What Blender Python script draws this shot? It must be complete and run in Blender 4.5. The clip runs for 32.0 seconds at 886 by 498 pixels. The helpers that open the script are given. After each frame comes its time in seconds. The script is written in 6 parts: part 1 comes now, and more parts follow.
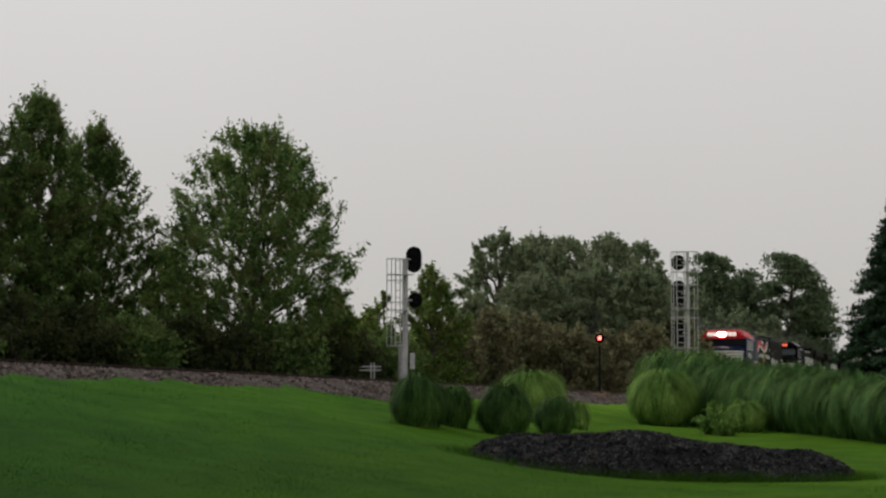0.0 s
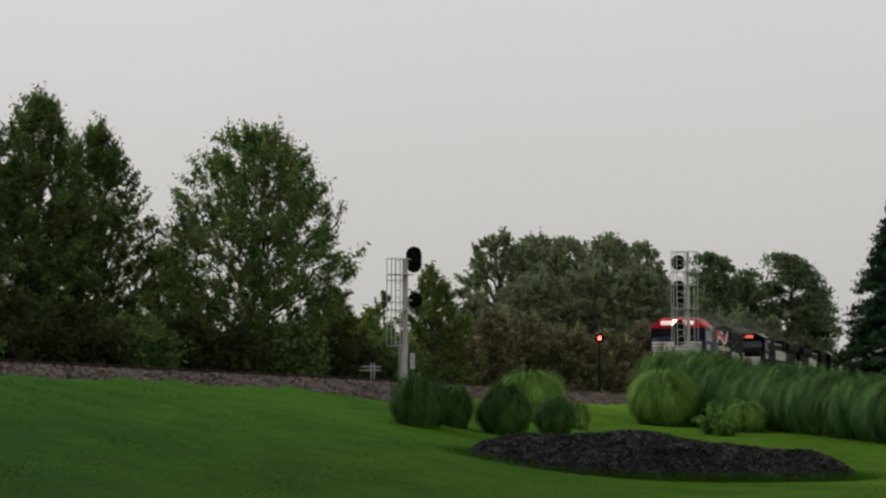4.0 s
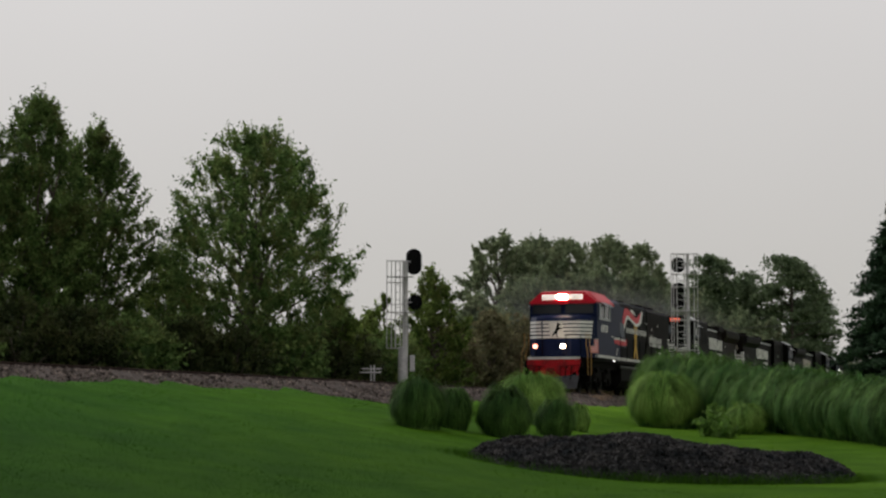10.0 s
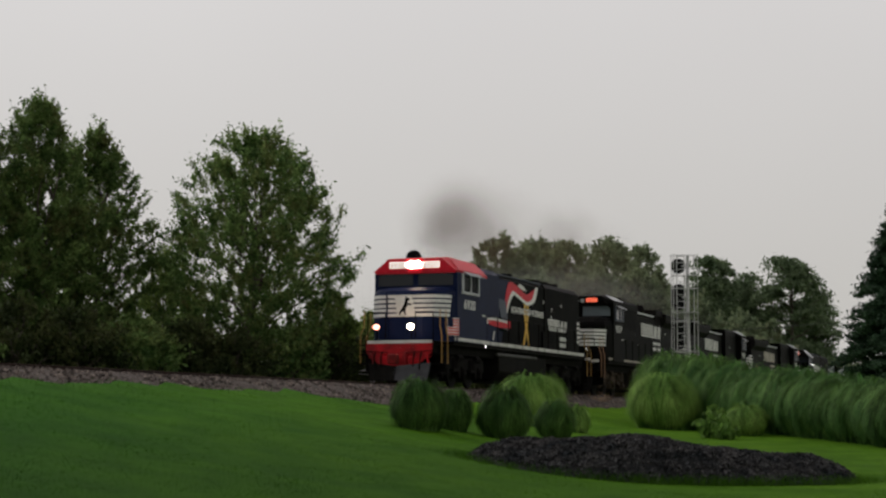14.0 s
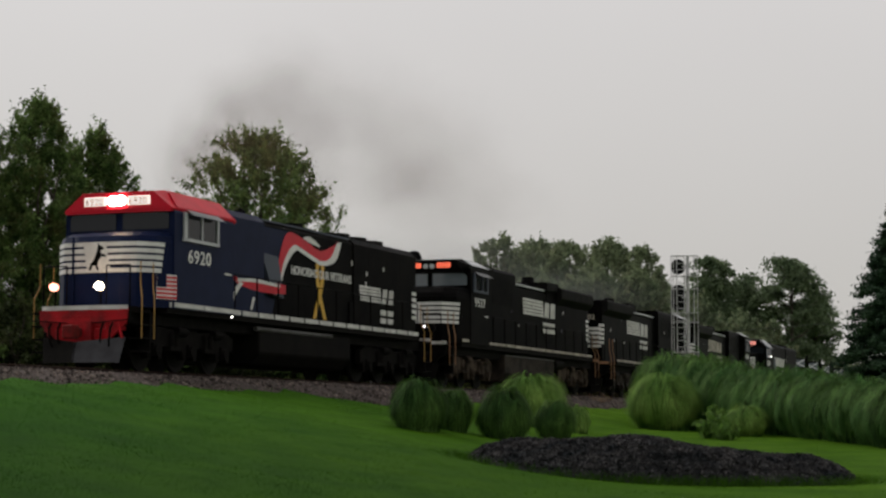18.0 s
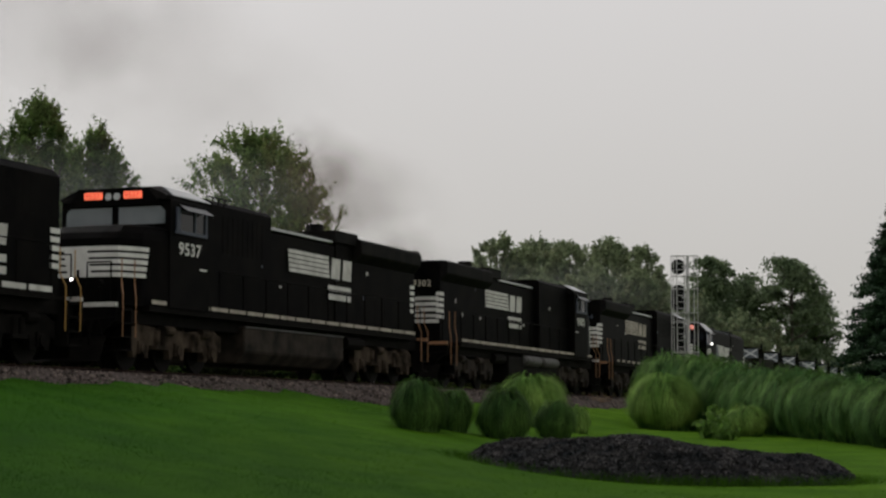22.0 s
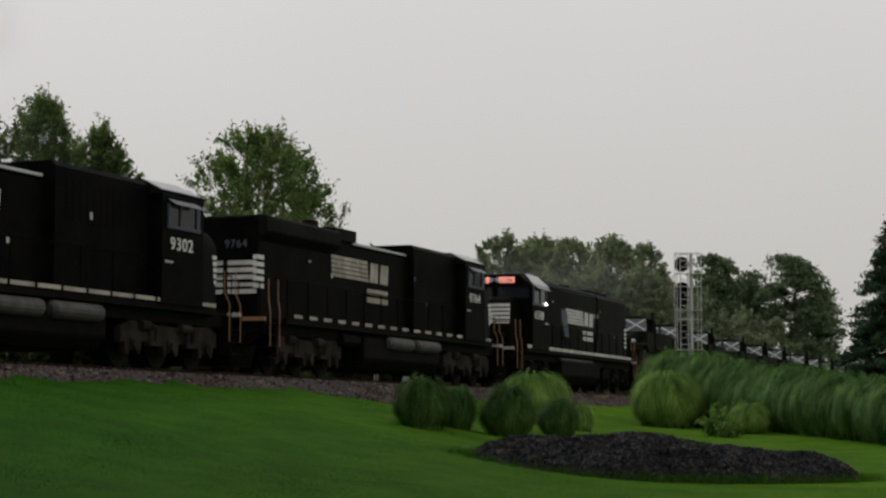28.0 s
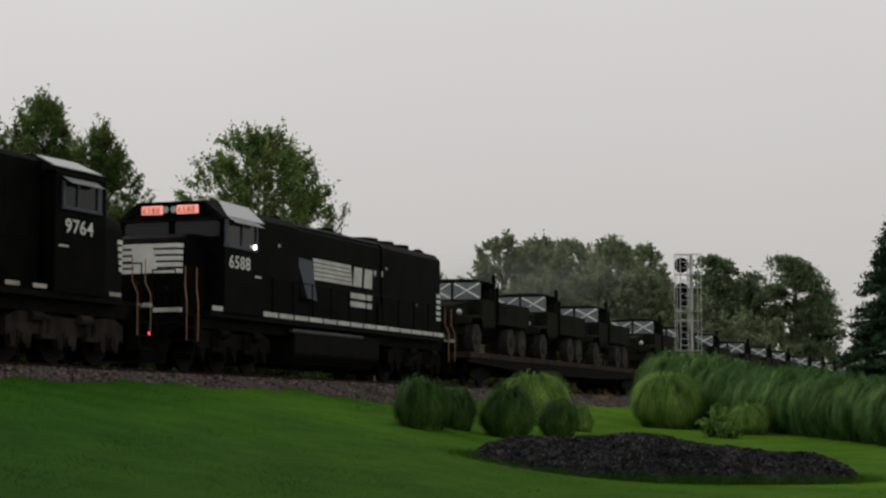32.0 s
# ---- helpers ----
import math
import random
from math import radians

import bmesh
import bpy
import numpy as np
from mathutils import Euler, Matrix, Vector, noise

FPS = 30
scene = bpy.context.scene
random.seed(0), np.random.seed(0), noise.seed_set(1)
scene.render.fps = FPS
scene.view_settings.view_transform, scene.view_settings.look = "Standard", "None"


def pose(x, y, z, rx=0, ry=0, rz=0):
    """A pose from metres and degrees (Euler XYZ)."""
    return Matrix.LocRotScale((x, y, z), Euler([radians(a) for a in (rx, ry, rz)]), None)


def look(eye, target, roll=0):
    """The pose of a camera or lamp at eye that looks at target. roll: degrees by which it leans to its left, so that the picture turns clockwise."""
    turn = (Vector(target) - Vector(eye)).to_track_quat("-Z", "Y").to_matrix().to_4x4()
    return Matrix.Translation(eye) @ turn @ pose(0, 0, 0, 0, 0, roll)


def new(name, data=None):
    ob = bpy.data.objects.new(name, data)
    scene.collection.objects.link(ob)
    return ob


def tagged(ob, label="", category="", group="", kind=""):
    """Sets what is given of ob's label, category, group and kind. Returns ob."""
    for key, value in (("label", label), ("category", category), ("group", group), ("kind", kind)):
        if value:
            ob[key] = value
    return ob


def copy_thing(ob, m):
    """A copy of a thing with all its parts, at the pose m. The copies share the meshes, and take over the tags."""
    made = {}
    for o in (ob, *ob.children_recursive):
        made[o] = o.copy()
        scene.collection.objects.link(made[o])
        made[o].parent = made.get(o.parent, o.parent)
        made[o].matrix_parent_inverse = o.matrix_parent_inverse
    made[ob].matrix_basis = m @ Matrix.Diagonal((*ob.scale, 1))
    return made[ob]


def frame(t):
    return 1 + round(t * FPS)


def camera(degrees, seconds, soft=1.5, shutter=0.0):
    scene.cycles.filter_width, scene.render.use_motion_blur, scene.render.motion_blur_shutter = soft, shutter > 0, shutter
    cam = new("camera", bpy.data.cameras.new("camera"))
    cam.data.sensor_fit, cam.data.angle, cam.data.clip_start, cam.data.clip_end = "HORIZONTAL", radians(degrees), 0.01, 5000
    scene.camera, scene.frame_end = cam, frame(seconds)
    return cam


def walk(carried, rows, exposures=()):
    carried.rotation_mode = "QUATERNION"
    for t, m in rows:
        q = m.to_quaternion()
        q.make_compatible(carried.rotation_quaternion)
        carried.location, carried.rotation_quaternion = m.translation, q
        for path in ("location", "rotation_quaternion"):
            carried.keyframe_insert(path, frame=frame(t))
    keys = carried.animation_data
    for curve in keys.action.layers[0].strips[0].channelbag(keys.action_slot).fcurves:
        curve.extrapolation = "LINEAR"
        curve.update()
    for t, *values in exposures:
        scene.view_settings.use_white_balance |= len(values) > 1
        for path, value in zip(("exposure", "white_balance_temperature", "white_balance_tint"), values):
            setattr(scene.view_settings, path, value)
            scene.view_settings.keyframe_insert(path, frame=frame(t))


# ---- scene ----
# camera on a tripod, nudged a little now and then
cam = camera(25.9, 32.0, soft=2.45)
NUDGES = ((0, 0, 0), (8.5, 0, 0), (9, 0, 1.5), (9.5, 0, 3), (11, 0, 4.5), (13, 0, 5), (13.5, 0, 6), (14.5, 0, 6.5), (16.5, 0, 7.5), (20, 0, 7.3), (23.5, 0, 7.5),
          (24, 0, 6.3), (24.5, .3, 5.5), (25, 1.5, 4.5), (25.5, 1.7, 4.4), (27.5, 4.5, 1.8), (28, 6, 3), (28.5, 5, 4), (30.5, 5, 4.2), (31, 6, 4.3), (32, 6, 4.5))
UNIT = 0.0168
walk(cam, [(t, pose(0, 0, 1.5, 95.019 + dy * UNIT, 0, dx * UNIT)) for t, dx, dy in NUDGES], [(0, 0.0), (32, 0.0)])

# ---- light: a dull evening under a closed cloud deck ----
world = bpy.data.worlds.new("overcast_evening")
scene.world = world
world.use_nodes = True
wn, wl = world.node_tree.nodes, world.node_tree.links
sky = wn.new("ShaderNodeTexSky")
sky.sky_type, sky.sun_disc = "NISHITA", False
sky.sun_elevation, sky.sun_rotation = radians(39), radians(311)
grey = wn.new("ShaderNodeHueSaturation")
grey.inputs["Saturation"].default_value = 0.10
grey.inputs["Value"].default_value = 0.10
wl.new(sky.outputs[0], grey.inputs["Color"])
# the cloud deck: an even veil, duller and warmer towards the horizon
wco = wn.new("ShaderNodeTexCoord")
wsep = wn.new("ShaderNodeSeparateXYZ")
wl.new(wco.outputs["Generated"], wsep.inputs[0])
cloud = wn.new("ShaderNodeTexNoise")
cloud.inputs["Scale"].default_value, cloud.inputs["Detail"].default_value = 2.2, 3
wl.new(wco.outputs["Generated"], cloud.inputs["Vector"])
veil = wn.new("ShaderNodeValToRGB")
veil.color_ramp.elements[0].position, veil.color_ramp.elements[0].color = 0.3, (0.634, 0.620, 0.613, 1)
veil.color_ramp.elements[1].position, veil.color_ramp.elements[1].color = 0.7, (0.681, 0.667, 0.658, 1)
wl.new(cloud.outputs["Fac"], veil.inputs[0])
mixw = wn.new("ShaderNodeMix")
mixw.data_type, mixw.inputs["Factor"].default_value = "RGBA", 0.88
wl.new(grey.outputs[0], mixw.inputs["A"])
wl.new(veil.outputs[0], mixw.inputs["B"])
low_sky = wn.new("ShaderNodeValToRGB")
low_sky.color_ramp.elements[0].position, low_sky.color_ramp.elements[0].color = 0.06, (0.85, 0.84, 0.81, 1)
low_sky.color_ramp.elements[1].position, low_sky.color_ramp.elements[1].color = 0.25, (1.07, 1.06, 1.065, 1)
wl.new(wsep.outputs["Z"], low_sky.inputs[0])
dull = wn.new("ShaderNodeMix")
dull.data_type, dull.blend_type, dull.inputs["Factor"].default_value = "RGBA", "MULTIPLY", 1.0
wl.new(mixw.outputs["Result"], dull.inputs["A"])
wl.new(low_sky.outputs[0], dull.inputs["B"])
wl.new(dull.outputs["Result"], wn["Background"].inputs["Color"])
wn["Background"].inputs["Strength"].default_value = 1.0
sun = new("sun", bpy.data.lights.new("sun", "SUN"))
sun.data.energy, sun.data.angle, sun.data.color = 1.5, radians(40), (1.0, 0.97, 0.93)
sun.matrix_world = look((-70, 60, 75), (0, 0, 0))
scene.cycles.transparent_max_bounces = 48


# ---- materials ----
def material(name, colour, rough=0.7, metal=0.0, second=None, scale=4.0, detail=6.0, bump=0.0, bump_scale=40.0, glow=0.0, island=0.0, spec=0.4, mottle=(0.35, 0.65), per_object=0.0):
    """A surface with two colours mixed by noise, fine relief, and a shade of its own for each loose piece."""
    m = bpy.data.materials.new(name)
    m.use_nodes = True
    n, l = m.node_tree.nodes, m.node_tree.links
    b = n["Principled BSDF"]
    b.inputs["Roughness"].default_value, b.inputs["Metallic"].default_value = rough, metal
    b.inputs["Specular IOR Level"].default_value = spec
    b.inputs["Base Color"].default_value = (*colour, 1)
    co = n.new("ShaderNodeTexCoord")
    out = None
    if second:
        tex = n.new("ShaderNodeTexNoise")
        tex.inputs["Scale"].default_value, tex.inputs["Detail"].default_value = scale, detail
        l.new(co.outputs["Object"], tex.inputs["Vector"])
        ramp = n.new("ShaderNodeValToRGB")
        ramp.color_ramp.elements[0].position, ramp.color_ramp.elements[0].color = mottle[0], (*colour, 1)
        ramp.color_ramp.elements[1].position, ramp.color_ramp.elements[1].color = mottle[1], (*second, 1)
        l.new(tex.outputs["Fac"], ramp.inputs[0])
        out = ramp.outputs[0]
        l.new(out, b.inputs["Base Color"])
    if island or per_object:
        hue = n.new("ShaderNodeHueSaturation")
        span = n.new("ShaderNodeMapRange")
        amount = island or per_object
        span.inputs["To Min"].default_value, span.inputs["To Max"].default_value = 1 - amount, 1 + amount
        if island:
            geo = n.new("ShaderNodeNewGeometry")
            l.new(geo.outputs["Random Per Island"], span.inputs["Value"])
        else:
            info = n.new("ShaderNodeObjectInfo")
            l.new(info.outputs["Random"], span.inputs["Value"])
        l.new(span.outputs[0], hue.inputs["Value"])
        if out:
            l.new(out, hue.inputs["Color"])
        else:
            hue.inputs["Color"].default_value = (*colour, 1)
        l.new(hue.outputs[0], b.inputs["Base Color"])
    if bump:
        fine = n.new("ShaderNodeTexNoise")
        fine.inputs["Scale"].default_value, fine.inputs["Detail"].default_value = bump_scale, 4
        l.new(co.outputs["Object"], fine.inputs["Vector"])
        rel = n.new("ShaderNodeBump")
        rel.inputs["Strength"].default_value, rel.inputs["Distance"].default_value = bump, 0.03
        l.new(fine.outputs["Fac"], rel.inputs["Height"])
        l.new(rel.outputs[0], b.inputs["Normal"])
    if glow:
        b.inputs["Emission Color"].default_value = (*colour, 1)
        b.inputs["Emission Strength"].default_value = glow
    return m


def leafy(name, dark, light, island=0.45, pass_light=0.25, scale=0.6, turning=None, share=0.5):
    """Foliage: two greens in drifts, patches of a third tone, each leaf its own shade, some light through the blade."""
    m = material(name, dark, 0.75, second=light, scale=scale, detail=3, island=island, spec=0.15)
    n, l = m.node_tree.nodes, m.node_tree.links
    b = n["Principled BSDF"]
    src = b.inputs["Base Color"].links[0].from_socket
    if turning:
        co = n.new("ShaderNodeTexCoord")
        drift = n.new("ShaderNodeTexNoise")
        drift.inputs["Scale"].default_value, drift.inputs["Detail"].default_value, drift.inputs["Roughness"].default_value = 0.8, 7, 0.7
        l.new(co.outputs["Object"], drift.inputs["Vector"])
        span = n.new("ShaderNodeMapRange")
        span.inputs["From Min"].default_value, span.inputs["From Max"].default_value = 0.48, 0.66
        span.inputs["To Max"].default_value = share
        l.new(drift.outputs["Fac"], span.inputs["Value"])
        tone = n.new("ShaderNodeMix")
        tone.data_type = "RGBA"
        l.new(span.outputs[0], tone.inputs["Factor"])
        l.new(src, tone.inputs["A"])
        tone.inputs["B"].default_value = (*turning, 1)
        src = tone.outputs["Result"]
        l.new(src, b.inputs["Base Color"])
    thin = n.new("ShaderNodeBsdfTranslucent")
    l.new(src, thin.inputs["Color"])
    mix = n.new("ShaderNodeMixShader")
    mix.inputs[0].default_value = pass_light
    l.new(b.outputs[0], mix.inputs[1])
    l.new(thin.outputs[0], mix.inputs[2])
    l.new(mix.outputs[0], n["Material Output"].inputs["Surface"])
    return m


M_LAWN = material("mown_grass", (0.030, 0.082, 0.006), 0.95, second=(0.072, 0.150, 0.013), scale=0.9, detail=12, bump=0.35, bump_scale=24, spec=0.03, mottle=(0.25, 0.75))
M_BLADE = leafy("grass_blades", (0.036, 0.100, 0.009), (0.070, 0.150, 0.016), 0.18, 0.35, 0.3)
M_BALLAST = material("ballast_bed", (0.040, 0.033, 0.030), 0.95, second=(0.105, 0.086, 0.078), scale=9, detail=8, bump=1.0, bump_scale=16, spec=0.1)
M_STONE = material("ballast_stone", (0.078, 0.064, 0.058), 0.95, second=(0.145, 0.118, 0.104), scale=3, island=0.85, spec=0.15)
M_RAIL = material("rusty_rail", (0.018, 0.011, 0.009), 0.75, 0.2, second=(0.035, 0.020, 0.014), scale=6, bump=0.2, spec=0.1)
M_TIE = material("creosoted_tie", (0.035, 0.026, 0.02), 0.9, second=(0.075, 0.055, 0.042), scale=5, bump=0.6, per_object=0.3)
M_BARK = material("grey_brown_bark", (0.06, 0.045, 0.035), 0.95, second=(0.12, 0.10, 0.085), scale=7, bump=0.9, bump_scale=25)
M_LEAF_A = leafy("broad_leaves", (0.062, 0.118, 0.034), (0.190, 0.285, 0.085), 0.5, 0.45, 1.6, (0.160, 0.118, 0.048), 0.6)
M_LEAF_E = leafy("shady_leaves", (0.050, 0.096, 0.026), (0.160, 0.240, 0.070), 0.5, 0.45, 1.4, (0.135, 0.098, 0.040), 0.6)
M_PLOUGH = material("scuffed_plough", (0.020, 0.020, 0.024), 0.6, second=(0.040, 0.040, 0.046), scale=3)
M_SCREEN = material("windscreen_glass", (0.012, 0.014, 0.018), 0.15, spec=0.28)
M_LEAF_B = leafy("light_leaves", (0.072, 0.126, 0.026), (0.170, 0.240, 0.058), 0.55, 0.45, 1.2, (0.150, 0.118, 0.045))
# leaf colour raised and greyed: distance haze is put into it
M_LEAF_C = leafy("haze_pale_leaves", (0.145, 0.192, 0.108), (0.222, 0.268, 0.150), 0.3, 0.45, 0.5, (0.205, 0.185, 0.110))
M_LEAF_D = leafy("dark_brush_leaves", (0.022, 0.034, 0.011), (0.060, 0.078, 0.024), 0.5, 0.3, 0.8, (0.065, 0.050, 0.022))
# lifted above the dark brush tone to carry headlight glare and haze
M_BRUSH = leafy("brown_brush_leaves", (0.120, 0.122, 0.064), (0.225, 0.220, 0.112), 0.5, 0.35, 0.5, (0.165, 0.120, 0.075), 0.8)
M_NEEDLE = leafy("conifer_needles", (0.014, 0.034, 0.018), (0.030, 0.062, 0.028), 0.4, 0.1)
# needles paler than their own green, the haze mixed into the colour
M_PINE = leafy("haze_pale_needles", (0.082, 0.120, 0.066), (0.145, 0.190, 0.100), 0.35, 0.35)
M_PAMPAS = leafy("ornamental_grass", (0.022, 0.064, 0.012), (0.085, 0.165, 0.034), 0.7, 0.35, 0.9)
M_PAMPAS_TOP = leafy("pale_ornamental_grass", (0.100, 0.205, 0.036), (0.280, 0.430, 0.100), 0.6, 0.35, 0.9)
M_PAMPAS_BLUE = leafy("tall_reed_grass", (0.050, 0.130, 0.030), (0.195, 0.335, 0.084), 0.65, 0.35, 0.7)
M_WEED = leafy("weed_leaves", (0.060, 0.130, 0.022), (0.140, 0.240, 0.050), 0.4, 0.4, 3.0)
M_DEADWOOD = material("dead_wood", (0.16, 0.10, 0.065), 0.9, second=(0.30, 0.21, 0.14), scale=8)
M_MULCH = material("dark_mulch", (0.010, 0.011, 0.012), 0.95, second=(0.030, 0.030, 0.031), scale=9, detail=9, bump=1.0, bump_scale=28, spec=0.1)
M_CHIP = material("mulch_chip", (0.020, 0.023, 0.026), 0.9, second=(0.066, 0.062, 0.062), scale=3, island=0.75, spec=0.1)
M_STEEL = material("galvanised_steel", (0.42, 0.41, 0.42), 0.6, 0.3, second=(0.52, 0.51, 0.51), scale=9)
M_SIGNALBLACK = material("signal_black", (0.004, 0.004, 0.0045), 0.7, spec=0.08)
M_BLACK = material("loco_black", (0.0022, 0.0022, 0.0024), 0.5, second=(0.0060, 0.0054, 0.0048), scale=1.3, bump=0.05, spec=0.012)
M_BLACKTOP = material("sooty_roof", (0.0045, 0.0045, 0.005), 0.7, second=(0.011, 0.010, 0.009), scale=2, spec=0.05)
M_NAVY = material("navy_paint", (0.0048, 0.0088, 0.031), 0.42, second=(0.0072, 0.0125, 0.041), scale=1.5, spec=0.04)
M_PILOTRED = material("grimy_red_paint", (0.46, 0.010, 0.016), 0.5, second=(0.16, 0.012, 0.014), scale=2.2, spec=0.12)
M_RED = material("red_paint", (0.60, 0.009, 0.028), 0.42, second=(0.50, 0.008, 0.022), scale=2, spec=0.15)
M_WHITE = material("white_paint", (0.72, 0.71, 0.68), 0.5, second=(0.60, 0.59, 0.56), scale=3)
M_DUST = material("dusty_truck_frame", (0.014, 0.011, 0.008), 0.9, second=(0.078, 0.060, 0.044), scale=1.6, detail=5, bump=0.3, spec=0.05, mottle=(0.40, 0.60))
M_STRIPE_OLD = material("dirty_stripe", (0.46, 0.41, 0.34), 0.6, second=(0.26, 0.23, 0.19), scale=2.0)
# the cloud reflection is painted into the glass colour
M_SCREEN_PALE = material("cloud_lit_windscreen", (0.085, 0.105, 0.115), 0.12, second=(0.12, 0.14, 0.15), scale=0.8, spec=0.6)
M_STRIPE = material("reflective_stripe", (0.62, 0.61, 0.58), 0.5, second=(0.42, 0.41, 0.38), scale=2.5)
M_DIRTY = material("dusty_underframe", (0.009, 0.0075, 0.006), 0.8, second=(0.040, 0.032, 0.025), scale=1.8, bump=0.3, spec=0.1)
M_SOOT = material("dark_running_gear", (0.0035, 0.0031, 0.0028), 0.8, second=(0.008, 0.007, 0.006), scale=4, spec=0.05)
M_DULLGREY = material("dull_grey_paint", (0.085, 0.085, 0.082), 0.6, second=(0.045, 0.042, 0.038), scale=2.5, spec=0.2)
M_TANK = material("grimy_fuel_tank", (0.0035, 0.0032, 0.003), 0.7, second=(0.008, 0.007, 0.006), scale=1.6, spec=0.04)
M_GOLD = material("yellow_ribbon_paint", (0.62, 0.36, 0.03), 0.5)
M_RAILING = material("yellow_handrail", (0.36, 0.20, 0.05), 0.5)
M_RAILING_OLD = material("weathered_handrail", (0.29, 0.15, 0.075), 0.6)
M_GLASS = material("cab_glass", (0.004, 0.005, 0.006), 0.1, 0.0, spec=0.2)
M_GREYPANEL = material("grey_blue_panel", (0.060, 0.070, 0.095), 0.5, spec=0.2)
M_SILVER = material("aluminium_and_wet_sheen", (0.45, 0.46, 0.47), 0.45, 0.5)
M_WHEEL = material("wheel_steel", (0.010, 0.009, 0.008), 0.7, 0.2, spec=0.1)
M_HEADLIGHT = material("lit_headlight", (1.0, 0.80, 0.55), glow=60)
M_DITCH = material("lit_ditch_light", (1.0, 0.72, 0.48), glow=30)
M_DITCH_DIM = material("dim_ditch_light", (1.0, 0.35, 0.25), glow=4)
M_BOARD_WHITE = material("lit_white_board", (1.0, 0.86, 0.78), glow=0.85)
M_BOARD_PINK = material("lit_pink_board", (1.0, 0.34, 0.27), glow=0.8)
M_DARKRED = material("dirty_red_paint", (0.16, 0.010, 0.010), 0.7, second=(0.05, 0.012, 0.01), scale=4, spec=0.1)
M_BOARD_RED = material("lit_orange_board", (1.0, 0.16, 0.08), glow=0.95)
M_DIGIT = material("board_digit", (0.05, 0.02, 0.02), 0.6)
M_REDLAMP = material("red_signal_lens", (1.0, 0.06, 0.05), glow=12)
M_SMALLLIGHT = material("small_white_light", (1.0, 0.95, 0.9), glow=6)
M_MARKER = material("small_red_light", (1.0, 0.05, 0.08), glow=3)
M_OLIVE = material("olive_drab_paint", (0.007, 0.0075, 0.005), 0.85, second=(0.016, 0.016, 0.010), scale=2, spec=0.06)
M_TYRE = material("tyre_rubber", (0.022, 0.021, 0.020), 0.9, second=(0.050, 0.046, 0.040), scale=3, spec=0.1)
M_TAPE = material("white_tape", (0.70, 0.71, 0.72), 0.6)
M_SHIELD = material("pale_windscreen", (0.17, 0.19, 0.21), 0.25, spec=0.6)
M_DECK = material("weathered_flatcar_deck", (0.020, 0.013, 0.010), 0.85, second=(0.045, 0.030, 0.024), scale=3, spec=0.1)
M_WIRE = material("wire", (0.02, 0.02, 0.02), 0.7)


